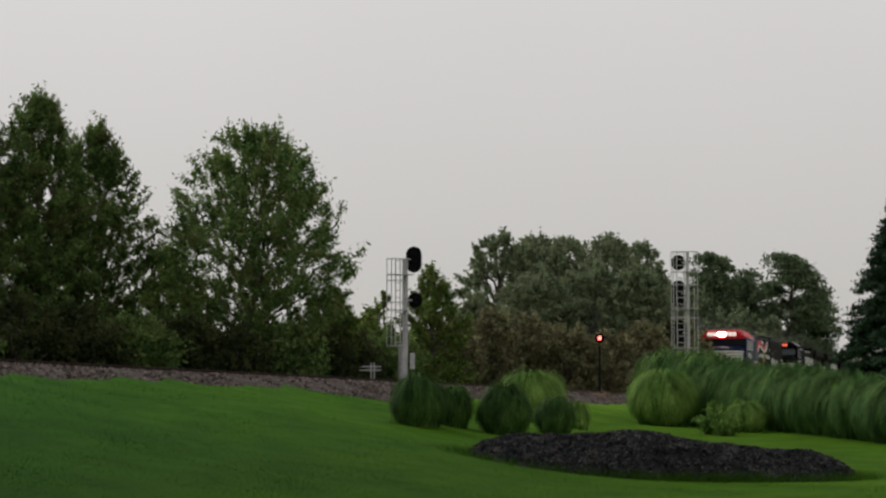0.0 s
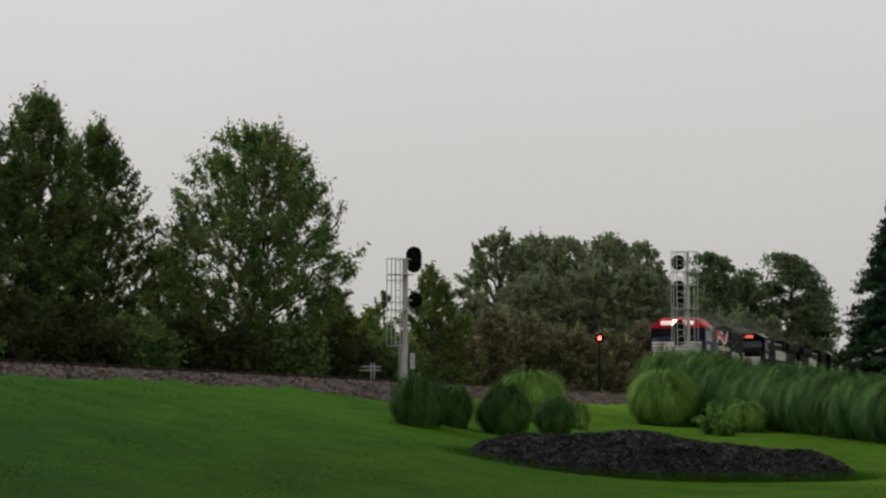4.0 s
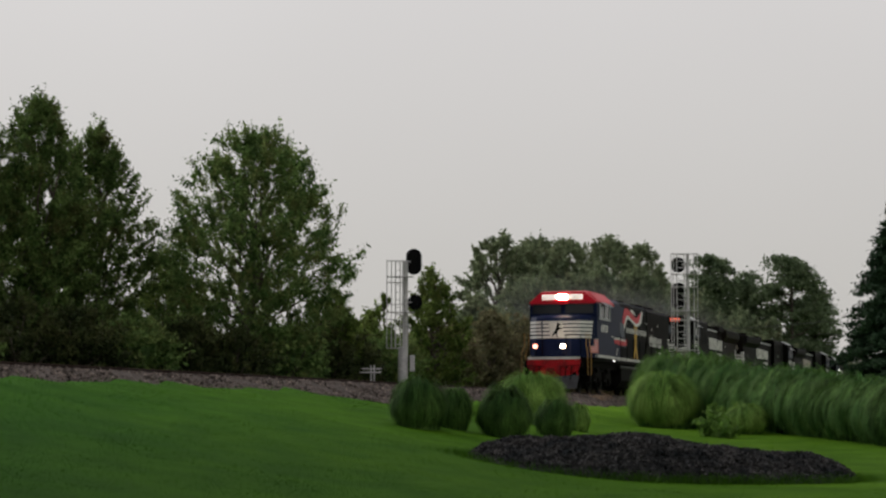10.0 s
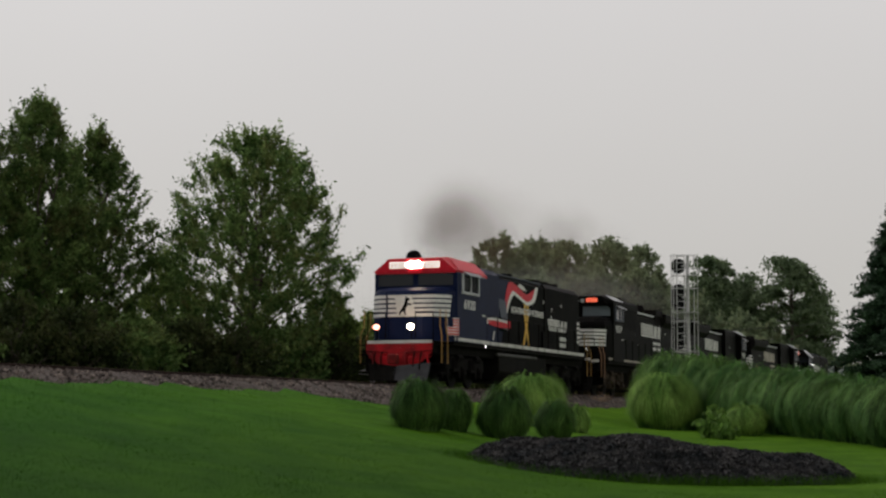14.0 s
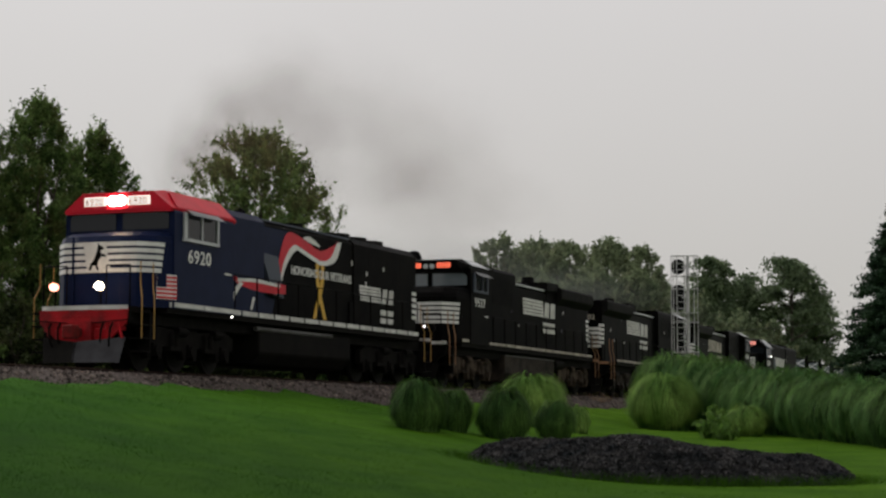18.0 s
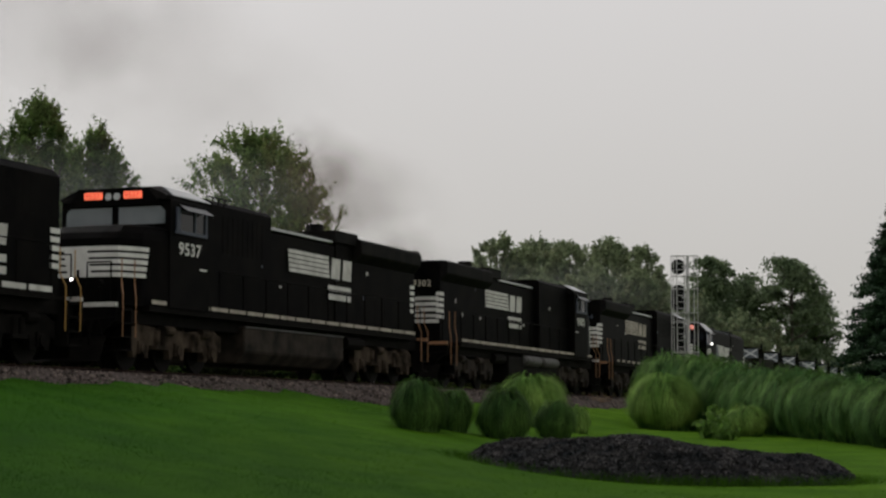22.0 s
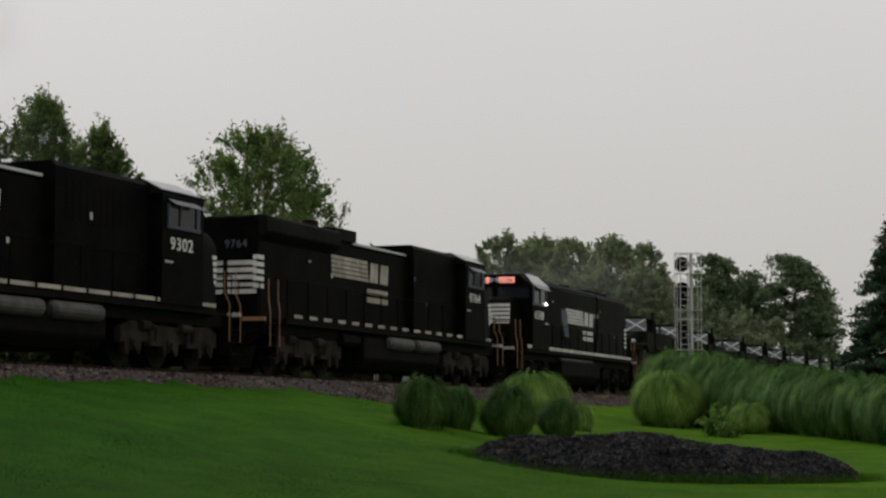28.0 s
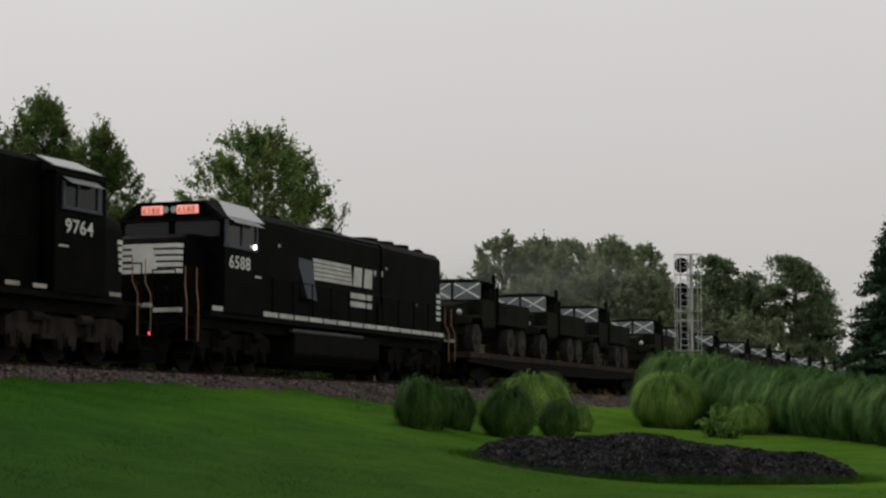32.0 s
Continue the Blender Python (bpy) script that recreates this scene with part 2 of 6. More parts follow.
def lawn_light_tint(m):
    """Paints uneven light into the turf: dark at one end, bright, yellower at the other."""
    n, l = m.node_tree.nodes, m.node_tree.links
    b = n["Principled BSDF"]
    src = b.inputs["Base Color"].links[0].from_socket
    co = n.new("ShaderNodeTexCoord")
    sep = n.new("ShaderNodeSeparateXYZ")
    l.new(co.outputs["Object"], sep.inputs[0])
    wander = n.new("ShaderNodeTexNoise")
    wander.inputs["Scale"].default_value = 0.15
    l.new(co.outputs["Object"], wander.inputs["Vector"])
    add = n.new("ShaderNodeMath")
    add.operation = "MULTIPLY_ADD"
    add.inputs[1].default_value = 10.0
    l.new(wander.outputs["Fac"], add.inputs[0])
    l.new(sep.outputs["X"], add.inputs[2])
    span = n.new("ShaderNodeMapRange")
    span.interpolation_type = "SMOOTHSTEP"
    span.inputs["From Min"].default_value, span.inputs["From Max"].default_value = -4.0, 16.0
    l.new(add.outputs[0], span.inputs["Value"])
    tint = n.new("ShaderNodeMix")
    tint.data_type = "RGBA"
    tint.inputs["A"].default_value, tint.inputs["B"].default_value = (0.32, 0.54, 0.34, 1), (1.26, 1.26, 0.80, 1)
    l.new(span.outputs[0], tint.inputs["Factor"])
    mul = n.new("ShaderNodeMix")
    mul.data_type, mul.blend_type = "RGBA", "MULTIPLY"
    mul.inputs["Factor"].default_value = 1.0
    # close-set tufts
    tuft = n.new("ShaderNodeTexNoise")
    tuft.inputs["Scale"].default_value, tuft.inputs["Detail"].default_value, tuft.inputs["Roughness"].default_value = 6.0, 9, 0.75
    l.new(co.outputs["Object"], tuft.inputs["Vector"])
    spread = n.new("ShaderNodeMapRange")
    spread.inputs["From Min"].default_value, spread.inputs["From Max"].default_value = 0.3, 0.7
    spread.inputs["To Min"].default_value, spread.inputs["To Max"].default_value = 0.90, 1.10
    l.new(tuft.outputs["Fac"], spread.inputs["Value"])
    fleck = n.new("ShaderNodeHueSaturation")
    l.new(spread.outputs[0], fleck.inputs["Value"])
    l.new(src, fleck.inputs["Color"])
    src = fleck.outputs[0]
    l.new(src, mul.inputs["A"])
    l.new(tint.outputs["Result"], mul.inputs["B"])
    # light put into the colour: dim low down, bright up on the bank's crest
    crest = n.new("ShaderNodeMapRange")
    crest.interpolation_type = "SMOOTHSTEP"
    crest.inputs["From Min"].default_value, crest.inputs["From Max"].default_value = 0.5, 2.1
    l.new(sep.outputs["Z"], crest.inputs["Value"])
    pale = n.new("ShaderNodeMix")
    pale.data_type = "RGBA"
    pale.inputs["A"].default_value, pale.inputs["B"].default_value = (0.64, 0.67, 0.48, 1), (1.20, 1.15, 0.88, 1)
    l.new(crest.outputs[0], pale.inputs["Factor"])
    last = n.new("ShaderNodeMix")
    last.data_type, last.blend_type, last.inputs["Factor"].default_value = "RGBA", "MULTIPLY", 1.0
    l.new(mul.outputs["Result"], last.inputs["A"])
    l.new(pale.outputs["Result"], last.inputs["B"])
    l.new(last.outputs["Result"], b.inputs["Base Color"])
    for k in n:
        if k.type == "BSDF_TRANSLUCENT":
            l.new(last.outputs["Result"], k.inputs["Color"])


lawn_light_tint(M_LAWN)
lawn_light_tint(M_BLADE)


# ---- building tools ----
def obj(name, bm, mat, parent=None, label=""):
    me = bpy.data.meshes.new(name)
    bm.to_mesh(me)
    bm.free()
    me.materials.append(mat)
    ob = new(name, me)
    if parent:
        ob.parent = parent
    if label:
        ob["label"] = label
    return ob


def part(name, bm, mat, parent, label=""):
    return obj(name, bm, mat, parent, label)


def raw(name, verts, faces, mat, parent=None, smooth=False):
    me = bpy.data.meshes.new(name)
    me.from_pydata(verts, [], faces)
    me.materials.append(mat)
    if smooth:
        me.polygons.foreach_set("use_smooth", [True] * len(me.polygons))
    ob = new(name, me)
    if parent:
        ob.parent = parent
    return ob


def box(bm, x0, x1, y0, y1, z0, z1, m=None):
    c = Matrix.Translation(((x0 + x1) / 2, (y0 + y1) / 2, (z0 + z1) / 2)) @ Matrix.Diagonal((abs(x1 - x0), abs(y1 - y0), abs(z1 - z0), 1))
    bmesh.ops.create_cube(bm, size=1, matrix=(m @ c) if m else c)
    return bm


def rod(bm, a, b, r, n=6, r2=None):
    a, b = Vector(a), Vector(b)
    d = b - a
    m = Matrix.Translation((a + b) / 2) @ d.to_track_quat("Z", "Y").to_matrix().to_4x4()
    bmesh.ops.create_cone(bm, cap_ends=True, segments=n, radius1=r, radius2=r if r2 is None else r2, depth=d.length, matrix=m)
    return bm


def path(bm, pts, r, n=6):
    for a, b in zip(pts[:-1], pts[1:]):
        rod(bm, a, b, r, n)
    return bm


def ball(bm, c, r, scale=(1, 1, 1), seg=10):
    bmesh.ops.create_uvsphere(bm, u_segments=seg, v_segments=max(5, seg // 2), radius=r, matrix=Matrix.Translation(c) @ Matrix.Diagonal((*scale, 1)))
    return bm


def prism(bm, outline, lo, hi, axis="y"):
    """A closed outline drawn in the plane across axis, drawn out from lo to hi."""
    def at(p, q, k):
        return {"x": (k, p, q), "y": (p, k, q), "z": (p, q, k)}[axis]
    a = [bm.verts.new(at(p, q, lo)) for p, q in outline]
    b = [bm.verts.new(at(p, q, hi)) for p, q in outline]
    n = len(outline)
    bm.faces.new(a)
    bm.faces.new(b[::-1])
    for i in range(n):
        bm.faces.new((a[i], b[i], b[(i + 1) % n], a[(i + 1) % n]))
    bmesh.ops.recalc_face_normals(bm, faces=bm.faces)
    return bm


def loft(bm, rings, caps=True):
    """Skin over rings of equally many points."""
    vs = [[bm.verts.new(p) for p in r] for r in rings]
    n = len(rings[0])
    for r, s in zip(vs[:-1], vs[1:]):
        for i in range(n):
            bm.faces.new((r[i], r[(i + 1) % n], s[(i + 1) % n], s[i]))
    if caps:
        bm.faces.new(vs[0][::-1])
        bm.faces.new(vs[-1])
    bmesh.ops.recalc_face_normals(bm, faces=bm.faces)
    return bm


def soften(bm, width=0.03):
    bmesh.ops.bevel(bm, geom=list(bm.edges), offset=width, segments=1, affect="EDGES", clamp_overlap=True)
    return bm


B = bmesh.new


def lettering(text, size, mat, parent, m, name="lettering", depth=0.004, spread=1.0, bold=0.0):
    """Raised letters in the built-in typeface; m places the lower left corner, letters in the XZ plane of m."""
    cu = bpy.data.curves.new(name, "FONT")
    cu.body, cu.size, cu.extrude, cu.space_character, cu.offset = text, size, depth, spread, bold
    tmp = bpy.data.objects.new("tmp", cu)
    scene.collection.objects.link(tmp)
    me = bpy.data.meshes.new_from_object(tmp.evaluated_get(bpy.context.evaluated_depsgraph_get()))
    bpy.data.objects.remove(tmp)
    me.transform(m @ pose(0, 0, 0, 90, 0, 0))
    me.materials.clear()
    me.materials.append(mat)
    # each character is a piece of its own
    root = list(range(len(me.vertices)))

    def find(i):
        while root[i] != i:
            root[i] = root[root[i]]
            i = root[i]
        return i
    for e in me.edges:
        a, b = find(e.vertices[0]), find(e.vertices[1])
        if a != b:
            root[a] = b
    chars = {}
    for f in me.polygons:
        chars.setdefault(find(f.vertices[0]), []).append(tuple(f.vertices))
    out = None
    for faces in chars.values():
        ids = sorted({i for f in faces for i in f})
        at = {v: k for k, v in enumerate(ids)}
        out = raw(name, [tuple(me.vertices[i].co) for i in ids], [tuple(at[i] for i in f) for f in faces], mat, parent)
    bpy.data.meshes.remove(me)
    return out


# ---- the line of the track ----
CURVE = (-3.263, 61.629, 0.34699, -0.00077, 0.0000008)
RAIL_Z, GRADE, EYE = 2.764, -0.00115, 1.5
S_MIN, S_MAX = -90.0, 320.0
_ds = 0.5
_s = np.arange(S_MIN, S_MAX + _ds, _ds)
_h = CURVE[2] + CURVE[3] * np.clip(_s, -60, 160) + CURVE[4] * np.clip(_s, -60, 160) ** 2
_h = _h + 0.0031 * np.clip(_s - 60, 0, 12)
_i0 = int(round(-S_MIN / _ds))
_x = np.concatenate(([0], np.cumsum(np.sin((_h[1:] + _h[:-1]) / 2) * _ds)))
_y = np.concatenate(([0], np.cumsum(np.cos((_h[1:] + _h[:-1]) / 2) * _ds)))
_x, _y = _x - _x[_i0] + CURVE[0], _y - _y[_i0] + CURVE[1]


def on_track(s, lat=0.0, z=0.0):
    """The place s metres up the line, lat metres to the side where the camera stands, z above the railhead."""
    x, y, h = np.interp(s, _s, _x), np.interp(s, _s, _y), np.interp(s, _s, _h)
    return Vector((x + lat * math.cos(h), y - lat * math.sin(h), RAIL_Z + GRADE * s + z))


def heading(s):
    return float(np.interp(s, _s, _h))


def beside_track(x, y):
    """Distance up the line and to its side, for arrays of places."""
    x, y = np.asarray(x, float).ravel(), np.asarray(y, float).ravel()
    s_out, l_out = np.empty(len(x)), np.empty(len(x))
    step = 4
    sx, sy, ss, hh = _x[::step], _y[::step], _s[::step], _h[::step]
    for k in range(0, len(x), 4000):
        a, b = x[k:k + 4000], y[k:k + 4000]
        i = np.argmin((a[:, None] - sx) ** 2 + (b[:, None] - sy) ** 2, axis=1)
        dx, dy = a - sx[i], b - sy[i]
        s_out[k:k + 4000] = ss[i] + dx * np.sin(hh[i]) + dy * np.cos(hh[i])
        l_out[k:k + 4000] = dx * np.cos(hh[i]) - dy * np.sin(hh[i])
    return s_out, l_out


def ground_z(x, y):
    """Height of the turf: a bank falls from the track towards the lawn, a flat strip lies beyond it."""
    s, l = beside_track(x, y)
    x, y = np.asarray(x, float).ravel(), np.asarray(y, float).ravel()
    zr = RAIL_Z + GRADE * np.clip(s, S_MIN, S_MAX)
    left = 1 / (1 + np.exp(np.clip((s + 9) / 3.0, -50, 50)))
    toe = -0.66 + 0.22 * left - 0.33 * np.exp(-((s + 3.5) / 3.5) ** 2 - np.clip(l - 3.5, 0, None) / 3)
    toe = toe + (0.045 * np.sin(0.9 * s) + 0.035 * np.sin(2.1 * s + 1)) * np.exp(-np.clip(l - 3.5, 0, None))
    slope = 0.168 + 0.012 * left
    bank = zr + toe - slope * (l - 3.5)
    swell = 0.022 * np.sin(0.55 * x + 0.21 * y) * np.sin(0.43 * y - 0.3) + 0.012 * np.sin(1.3 * x + 0.9 * y)
    fade = np.clip((l - 3.5) / 2, 0, 1)
    bank = bank + swell * fade
    floor = 0.0 + 0.02 * np.sin(0.3 * x) * np.cos(0.27 * y)
    shelf = np.minimum(0.4 + 0.035 * (y - 38), 1.15) + 0.3 * swell
    shelf = np.where(y > 0, np.maximum(shelf, -1.0), -1.0)
    near = np.logaddexp(np.logaddexp(bank * 5, floor * 5), shelf * 5) / 5
    under = zr - 0.95
    far = zr - 0.95 - 0.05 * np.sin(0.2 * x + 0.1 * y)
    z = np.where(l > 3.3, near, np.where(l > -4, under, far))
    return z


def gz(x, y):
    return float(ground_z([x], [y])[0])


def steps(*spans):
    out = []
    for a, b, n in spans:
        out += list(np.linspace(a, b, n, endpoint=False))
    return np.array(out + [spans[-1][1]])


def make_ground():
    xs = steps((-3000, -300, 6), (-300, -40, 12), (-40, 70, 150), (70, 300, 20), (300, 3000, 6))
    ys = steps((-3000, -200, 5), (-200, 8, 14), (8, 110, 160), (110, 240, 60), (240, 600, 12), (600, 4000, 6))
    gx, gy = np.meshgrid(xs, ys)
    z = ground_z(gx, gy)
    nx, ny = len(xs), len(ys)
    verts = np.stack([gx.ravel(), gy.ravel(), z], 1).tolist()
    faces = [(j * nx + i, j * nx + i + 1, (j + 1) * nx + i + 1, (j + 1) * nx + i) for j in range(ny - 1) for i in range(nx - 1)]
    g = raw("ground", verts, faces, M_LAWN, None, True)
    return tagged(g, "green mown lawn on a bank below the railway", "lawn", kind="structure")


ground = make_ground()


def make_ballast():
    prof = ((-4.2, -0.85), (-3.2, -0.62), (-1.9, -0.22), (-0.9, -0.17), (0, -0.20), (0.9, -0.17), (1.45, -0.16), (1.85, -0.17), (2.25, -0.34), (2.7, -0.52), (3.2, -0.70), (3.9, -0.95), (4.7, -1.26))
    ss = np.concatenate((np.arange(-85, 60, 0.4), np.arange(60, 318, 2.0)))
    verts, faces = [], []
    for s in ss:
        for l, z in prof:
            wob = 0.05 * noise.noise((s * 0.9, l * 2.0, 3.1)) + 0.03 * noise.noise((s * 4, l * 5, 7.7))
            verts.append(on_track(s, l + wob * 2, z + wob * (1 if abs(l) > 1.5 else 0.3)))
    n = len(prof)
    for j in range(len(ss) - 1):
        for i in range(n - 1):
            faces.append((j * n + i, j * n + i + 1, (j + 1) * n + i + 1, (j + 1) * n + i))
    b = raw("ballast_bed", verts, faces, M_BALLAST, None, True)
    return tagged(b, "grey and brown crushed stone railway ballast", "ballast", kind="structure")


def make_rails():
    prof = ((-0.07, -0.17), (-0.07, -0.155), (-0.012, -0.135), (-0.012, -0.045), (-0.036, -0.035), (-0.036, -0.006), (-0.028, 0), (0.028, 0), (0.036, -0.006), (0.036, -0.035), (0.012, -0.045), (0.012, -0.135), (0.07, -0.155), (0.07, -0.17))
    for side in (-0.755, 0.755):
        bm = B()
        loft(bm, [[on_track(s, side + l, z) for l, z in prof] for s in np.arange(-85, 316, 2.5)])
        tagged(obj("rail", bm, M_RAIL), "rust-brown steel rail spiked to wooden ties", "rail", "rails of the track", "structure")


def make_stones():
    """Loose stones on the near shoulder of the ballast."""
    rng = np.random.default_rng(21)
    n = 19000
    ss = -34 + 84 * rng.random(n) ** 1.3
    ll = 1.4 + 3.1 * rng.random(n) ** 1.35
    prof_l, prof_z = (1.4, 1.85, 2.25, 2.7, 3.2, 3.9, 4.7), (-0.16, -0.17, -0.34, -0.52, -0.70, -0.95, -1.26)
    c = np.array([on_track(a, b, float(np.interp(b, prof_l, prof_z)) + 0.012) for a, b in zip(ss, ll)])
    r = rng.uniform(0.022, 0.055, n)
    dirs = np.array(((1, 0, 0), (0, 1, 0), (-1, 0, 0), (0, -1, 0), (0, 0, 1), (0, 0, -1)), float)
    v = c[:, None, :] + dirs[None] * r[:, None, None] * rng.uniform(0.6, 1.25, (n, 6, 1)) + rng.normal(size=(n, 6, 3)) * r[:, None, None] * 0.25
    tri = np.array(((0, 1, 4), (1, 2, 4), (2, 3, 4), (3, 0, 4), (1, 0, 5), (2, 1, 5), (3, 2, 5), (0, 3, 5)))
    f = (np.arange(n)[:, None, None] * 6 + tri[None]).reshape(-1, 3)
    tagged(raw("ballast_stones", v.reshape(-1, 3).tolist(), f.tolist(), M_STONE), "loose grey and brown crushed stones", "stones", kind="stuff")


def make_ties(bed):
    """Wooden ties under the rails."""
    bm = B()
    box(bm, -1.30, 1.30, -0.115, 0.115, -0.33, -0.165)
    soften(bm, 0.012)
    first = None
    for k in range(200):
        s = -32 + k * 0.53
        if first is None:
            t = first = part("tie", bm, M_TIE, bed)
        else:
            t = new("tie", first.data)
            t.parent = bed
        p = on_track(s)
        t.location, t.rotation_euler = p, (0, 0, -heading(s) + 0.02 * noise.noise((s * 3, 0, 0)))


ballast = make_ballast()
make_stones()
make_ties(ballast)
make_rails()


# ---- trees and shrubs ----
def leaf_sheet(name, centres, size, mat, parent, rng, long=1.7, droop=0.0):
    """Many small pointed leaves, each turned its own way, in one mesh."""
    n = len(centres)
    a = rng.normal(size=(n, 3))
    a[:, 2] -= droop
    a /= np.linalg.norm(a, axis=1)[:, None]
    b = np.cross(a, rng.normal(size=(n, 3)))
    b /= np.linalg.norm(b, axis=1)[:, None]
    k = size * rng.uniform(0.6, 1.4, n)[:, None]
    v = np.empty((n, 4, 3))
    v[:, 0], v[:, 2] = centres - a * k * long / 2, centres + a * k * long / 2
    v[:, 1], v[:, 3] = centres + b * k * 0.42, centres - b * k * 0.42
    f = np.arange(n * 4).reshape(n, 4)
    return raw(name, v.reshape(-1, 3).tolist(), f.tolist(), mat, parent)


def limb(bm, a, b, r1, r2, rng, bends=3):
    pts = [Vector(a).lerp(Vector(b), i / bends) for i in range(bends + 1)]
    for p in pts[1:-1]:
        p += Vector(rng.normal(size=3) * (Vector(b) - Vector(a)).length * 0.05)
    for i in range(bends):
        rod(bm, pts[i], pts[i + 1], r1 + (r2 - r1) * i / bends, 6, r1 + (r2 - r1) * (i + 1) / bends)


def from_view(px, depth):
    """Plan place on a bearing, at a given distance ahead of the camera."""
    return (px - 784) / 3410 * depth, depth


ROUND = ((0, 0.45), (0.15, 0.80), (0.35, 1.0), (0.58, 0.98), (0.78, 0.76), (0.92, 0.46), (1, 0.15))
TALL = ((0, 0.80), (0.2, 0.98), (0.42, 1.0), (0.62, 0.86), (0.8, 0.58), (0.92, 0.32), (1, 0.06))
DOME = ((0, 0.62), (0.12, 0.82), (0.32, 0.98), (0.5, 1.0), (0.68, 0.86), (0.82, 0.68), (0.93, 0.46), (1, 0.24))
FULL = ((0, 0.95), (0.2, 1.0), (0.45, 0.98), (0.62, 0.84), (0.76, 0.64), (0.88, 0.44), (0.95, 0.28), (1, 0.10))
BROAD = ((0, 0.7), (0.25, 0.95), (0.55, 1.0), (0.8, 0.85), (0.93, 0.55), (1, 0.25))


def broad_tree(px, depth_at, top_y, wide_px, seed, mat, label, leaves=16000, leaf=0.13, low=0.06, lobes=160, form=ROUND, group="", category="tree", clump=1.0, ragged=0.3):
    """A trunk, forking limbs and a crown of leafy sprays that point up and outwards; its size comes from its bearing and distance."""
    rng = np.random.default_rng(seed)
    x, y = from_view(px, depth_at)
    width = wide_px / 3410 * depth_at
    base_z = gz(x, y) - 0.1
    height = EYE + (740.6 - top_y) / 3410 * depth_at - base_z
    size0 = clump * (0.030 * (width + height) / 2 + 0.20)
    height, width = height - 0.75 * size0, width - 0.9 * size0
    tree = new(category.replace(" ", "_"))
    tree.location = (x, y, base_z)
    bm = B()
    fork = height * (low + 0.16)
    r0 = 0.016 * height + 0.03
    limb(bm, (0, 0, 0), (rng.normal() * 0.1, rng.normal() * 0.1, fork), r0, r0 * 0.75, rng, 3)
    limb(bm, (0, 0, fork), (width * 0.03 * rng.normal(), 0, height * 0.9), r0 * 0.7, 0.03, rng, 5)
    fz, fr = [q[0] for q in form], [q[1] for q in form]
    cs = []
    while len(cs) < lobes:
        zz = rng.random()
        wide = float(np.interp(zz, fz, fr))
        if rng.random() > 0.15 + wide:
            continue
        ang = rng.uniform(0, 2 * math.pi)
        wide *= 1 + ragged * 0.55 * noise.noise((math.cos(ang) * 1.5 + seed * 3.7, math.sin(ang) * 1.5, zz * 4.3)) + ragged * 0.35 * noise.noise((math.cos(ang) * 4.5, math.sin(ang) * 4.5 + seed * 1.9, zz * 11))
        r = wide * rng.random() ** 0.42
        c = (r * math.cos(ang) * width / 2, r * math.sin(ang) * width / 2, height * (low + (1 - low) * zz))
        # thin places in the crown, where the sky shows
        if noise.noise((c[0] * 0.75 + seed, c[1] * 0.5, c[2] * 0.75)) < -0.42 and zz < 0.85:
            continue
        cs.append(c)
    cs.sort(key=lambda c: rng.random())
    for c in cs[:34]:
        start = Vector((0, 0, fork + (max(c[2], fork) - fork) * rng.uniform(0.2, 0.6)))
        limb(bm, start, c, r0 * 0.32, 0.02, rng, 3)
    part("trunk", bm, M_BARK, tree)
    cs = np.array(cs)
    size = size0 * rng.uniform(0.55, 1.25, lobes)
    # each spray grows along an axis up and away from the trunk
    axis = np.stack([cs[:, 0] / (width / 2), cs[:, 1] / (width / 2), 0.35 + 0.5 * cs[:, 2] / height], 1) + rng.normal(size=(lobes, 3)) * 0.30
    axis /= np.linalg.norm(axis, axis=1)[:, None]
    pick = rng.integers(0, lobes, leaves)
    d = rng.normal(size=(leaves, 3))
    d /= np.linalg.norm(d, axis=1)[:, None]
    along = rng.normal(size=leaves) * 0.75 + 0.15
    rad = size[pick] * np.abs(rng.normal(size=leaves)) * 0.62 * np.clip(1.1 - 0.35 * np.abs(along), 0.3, 1.1)
    pts = cs[pick] + axis[pick] * (along * size[pick] * 0.85)[:, None] + d * rad[:, None]
    leaf_sheet("crown", pts, leaf, mat, tree, rng, 2.0, 0.6)
    return tagged(tree, label, category, group)


def conifer(x, y, height, width, seed, label, z=None):
    """A spruce: a straight trunk and whorls of drooping boughs down to the ground."""
    rng = np.random.default_rng(seed)
    tree = new("conifer")
    tree.location = (x, y, gz(x, y) - 0.1 if z is None else z)
    bm = B()
    rod(bm, (0, 0, 0), (0, 0, height * 0.97), height * 0.02, 8, 0.02)
    pts = []
    h = height * 0.05
    while h < height * 0.98:
        reach = width / 2 * (1 - h / height) ** 0.85 + 0.12
        for k in range(9):
            ang = rng.uniform(0, 2 * math.pi)
            r = reach * rng.uniform(0.75, 1.12)
            tip = Vector((r * math.cos(ang), r * math.sin(ang), h - 0.18 * r + rng.normal() * 0.1))
            rod(bm, (0, 0, h), tip, 0.025, 4, 0.008)
            m = int(30 + 120 * r)
            t = rng.random(m) ** 0.6
            q = np.array(tip)[None] * t[:, None] + np.array((0, 0, h))[None] * (1 - t[:, None])
            q += rng.normal(size=(m, 3)) * np.array((0.16, 0.16, 0.10))[None] * (0.5 + 0.5 * t[:, None])
            pts.append(q)
        h += 0.26 + 0.1 * rng.random()
    part("trunk", bm, M_BARK, tree)
    leaf_sheet("needle_crown", np.concatenate(pts), 0.10, M_NEEDLE, tree, rng, 2.4, 0.2)
    return tagged(tree, label, "conifer")


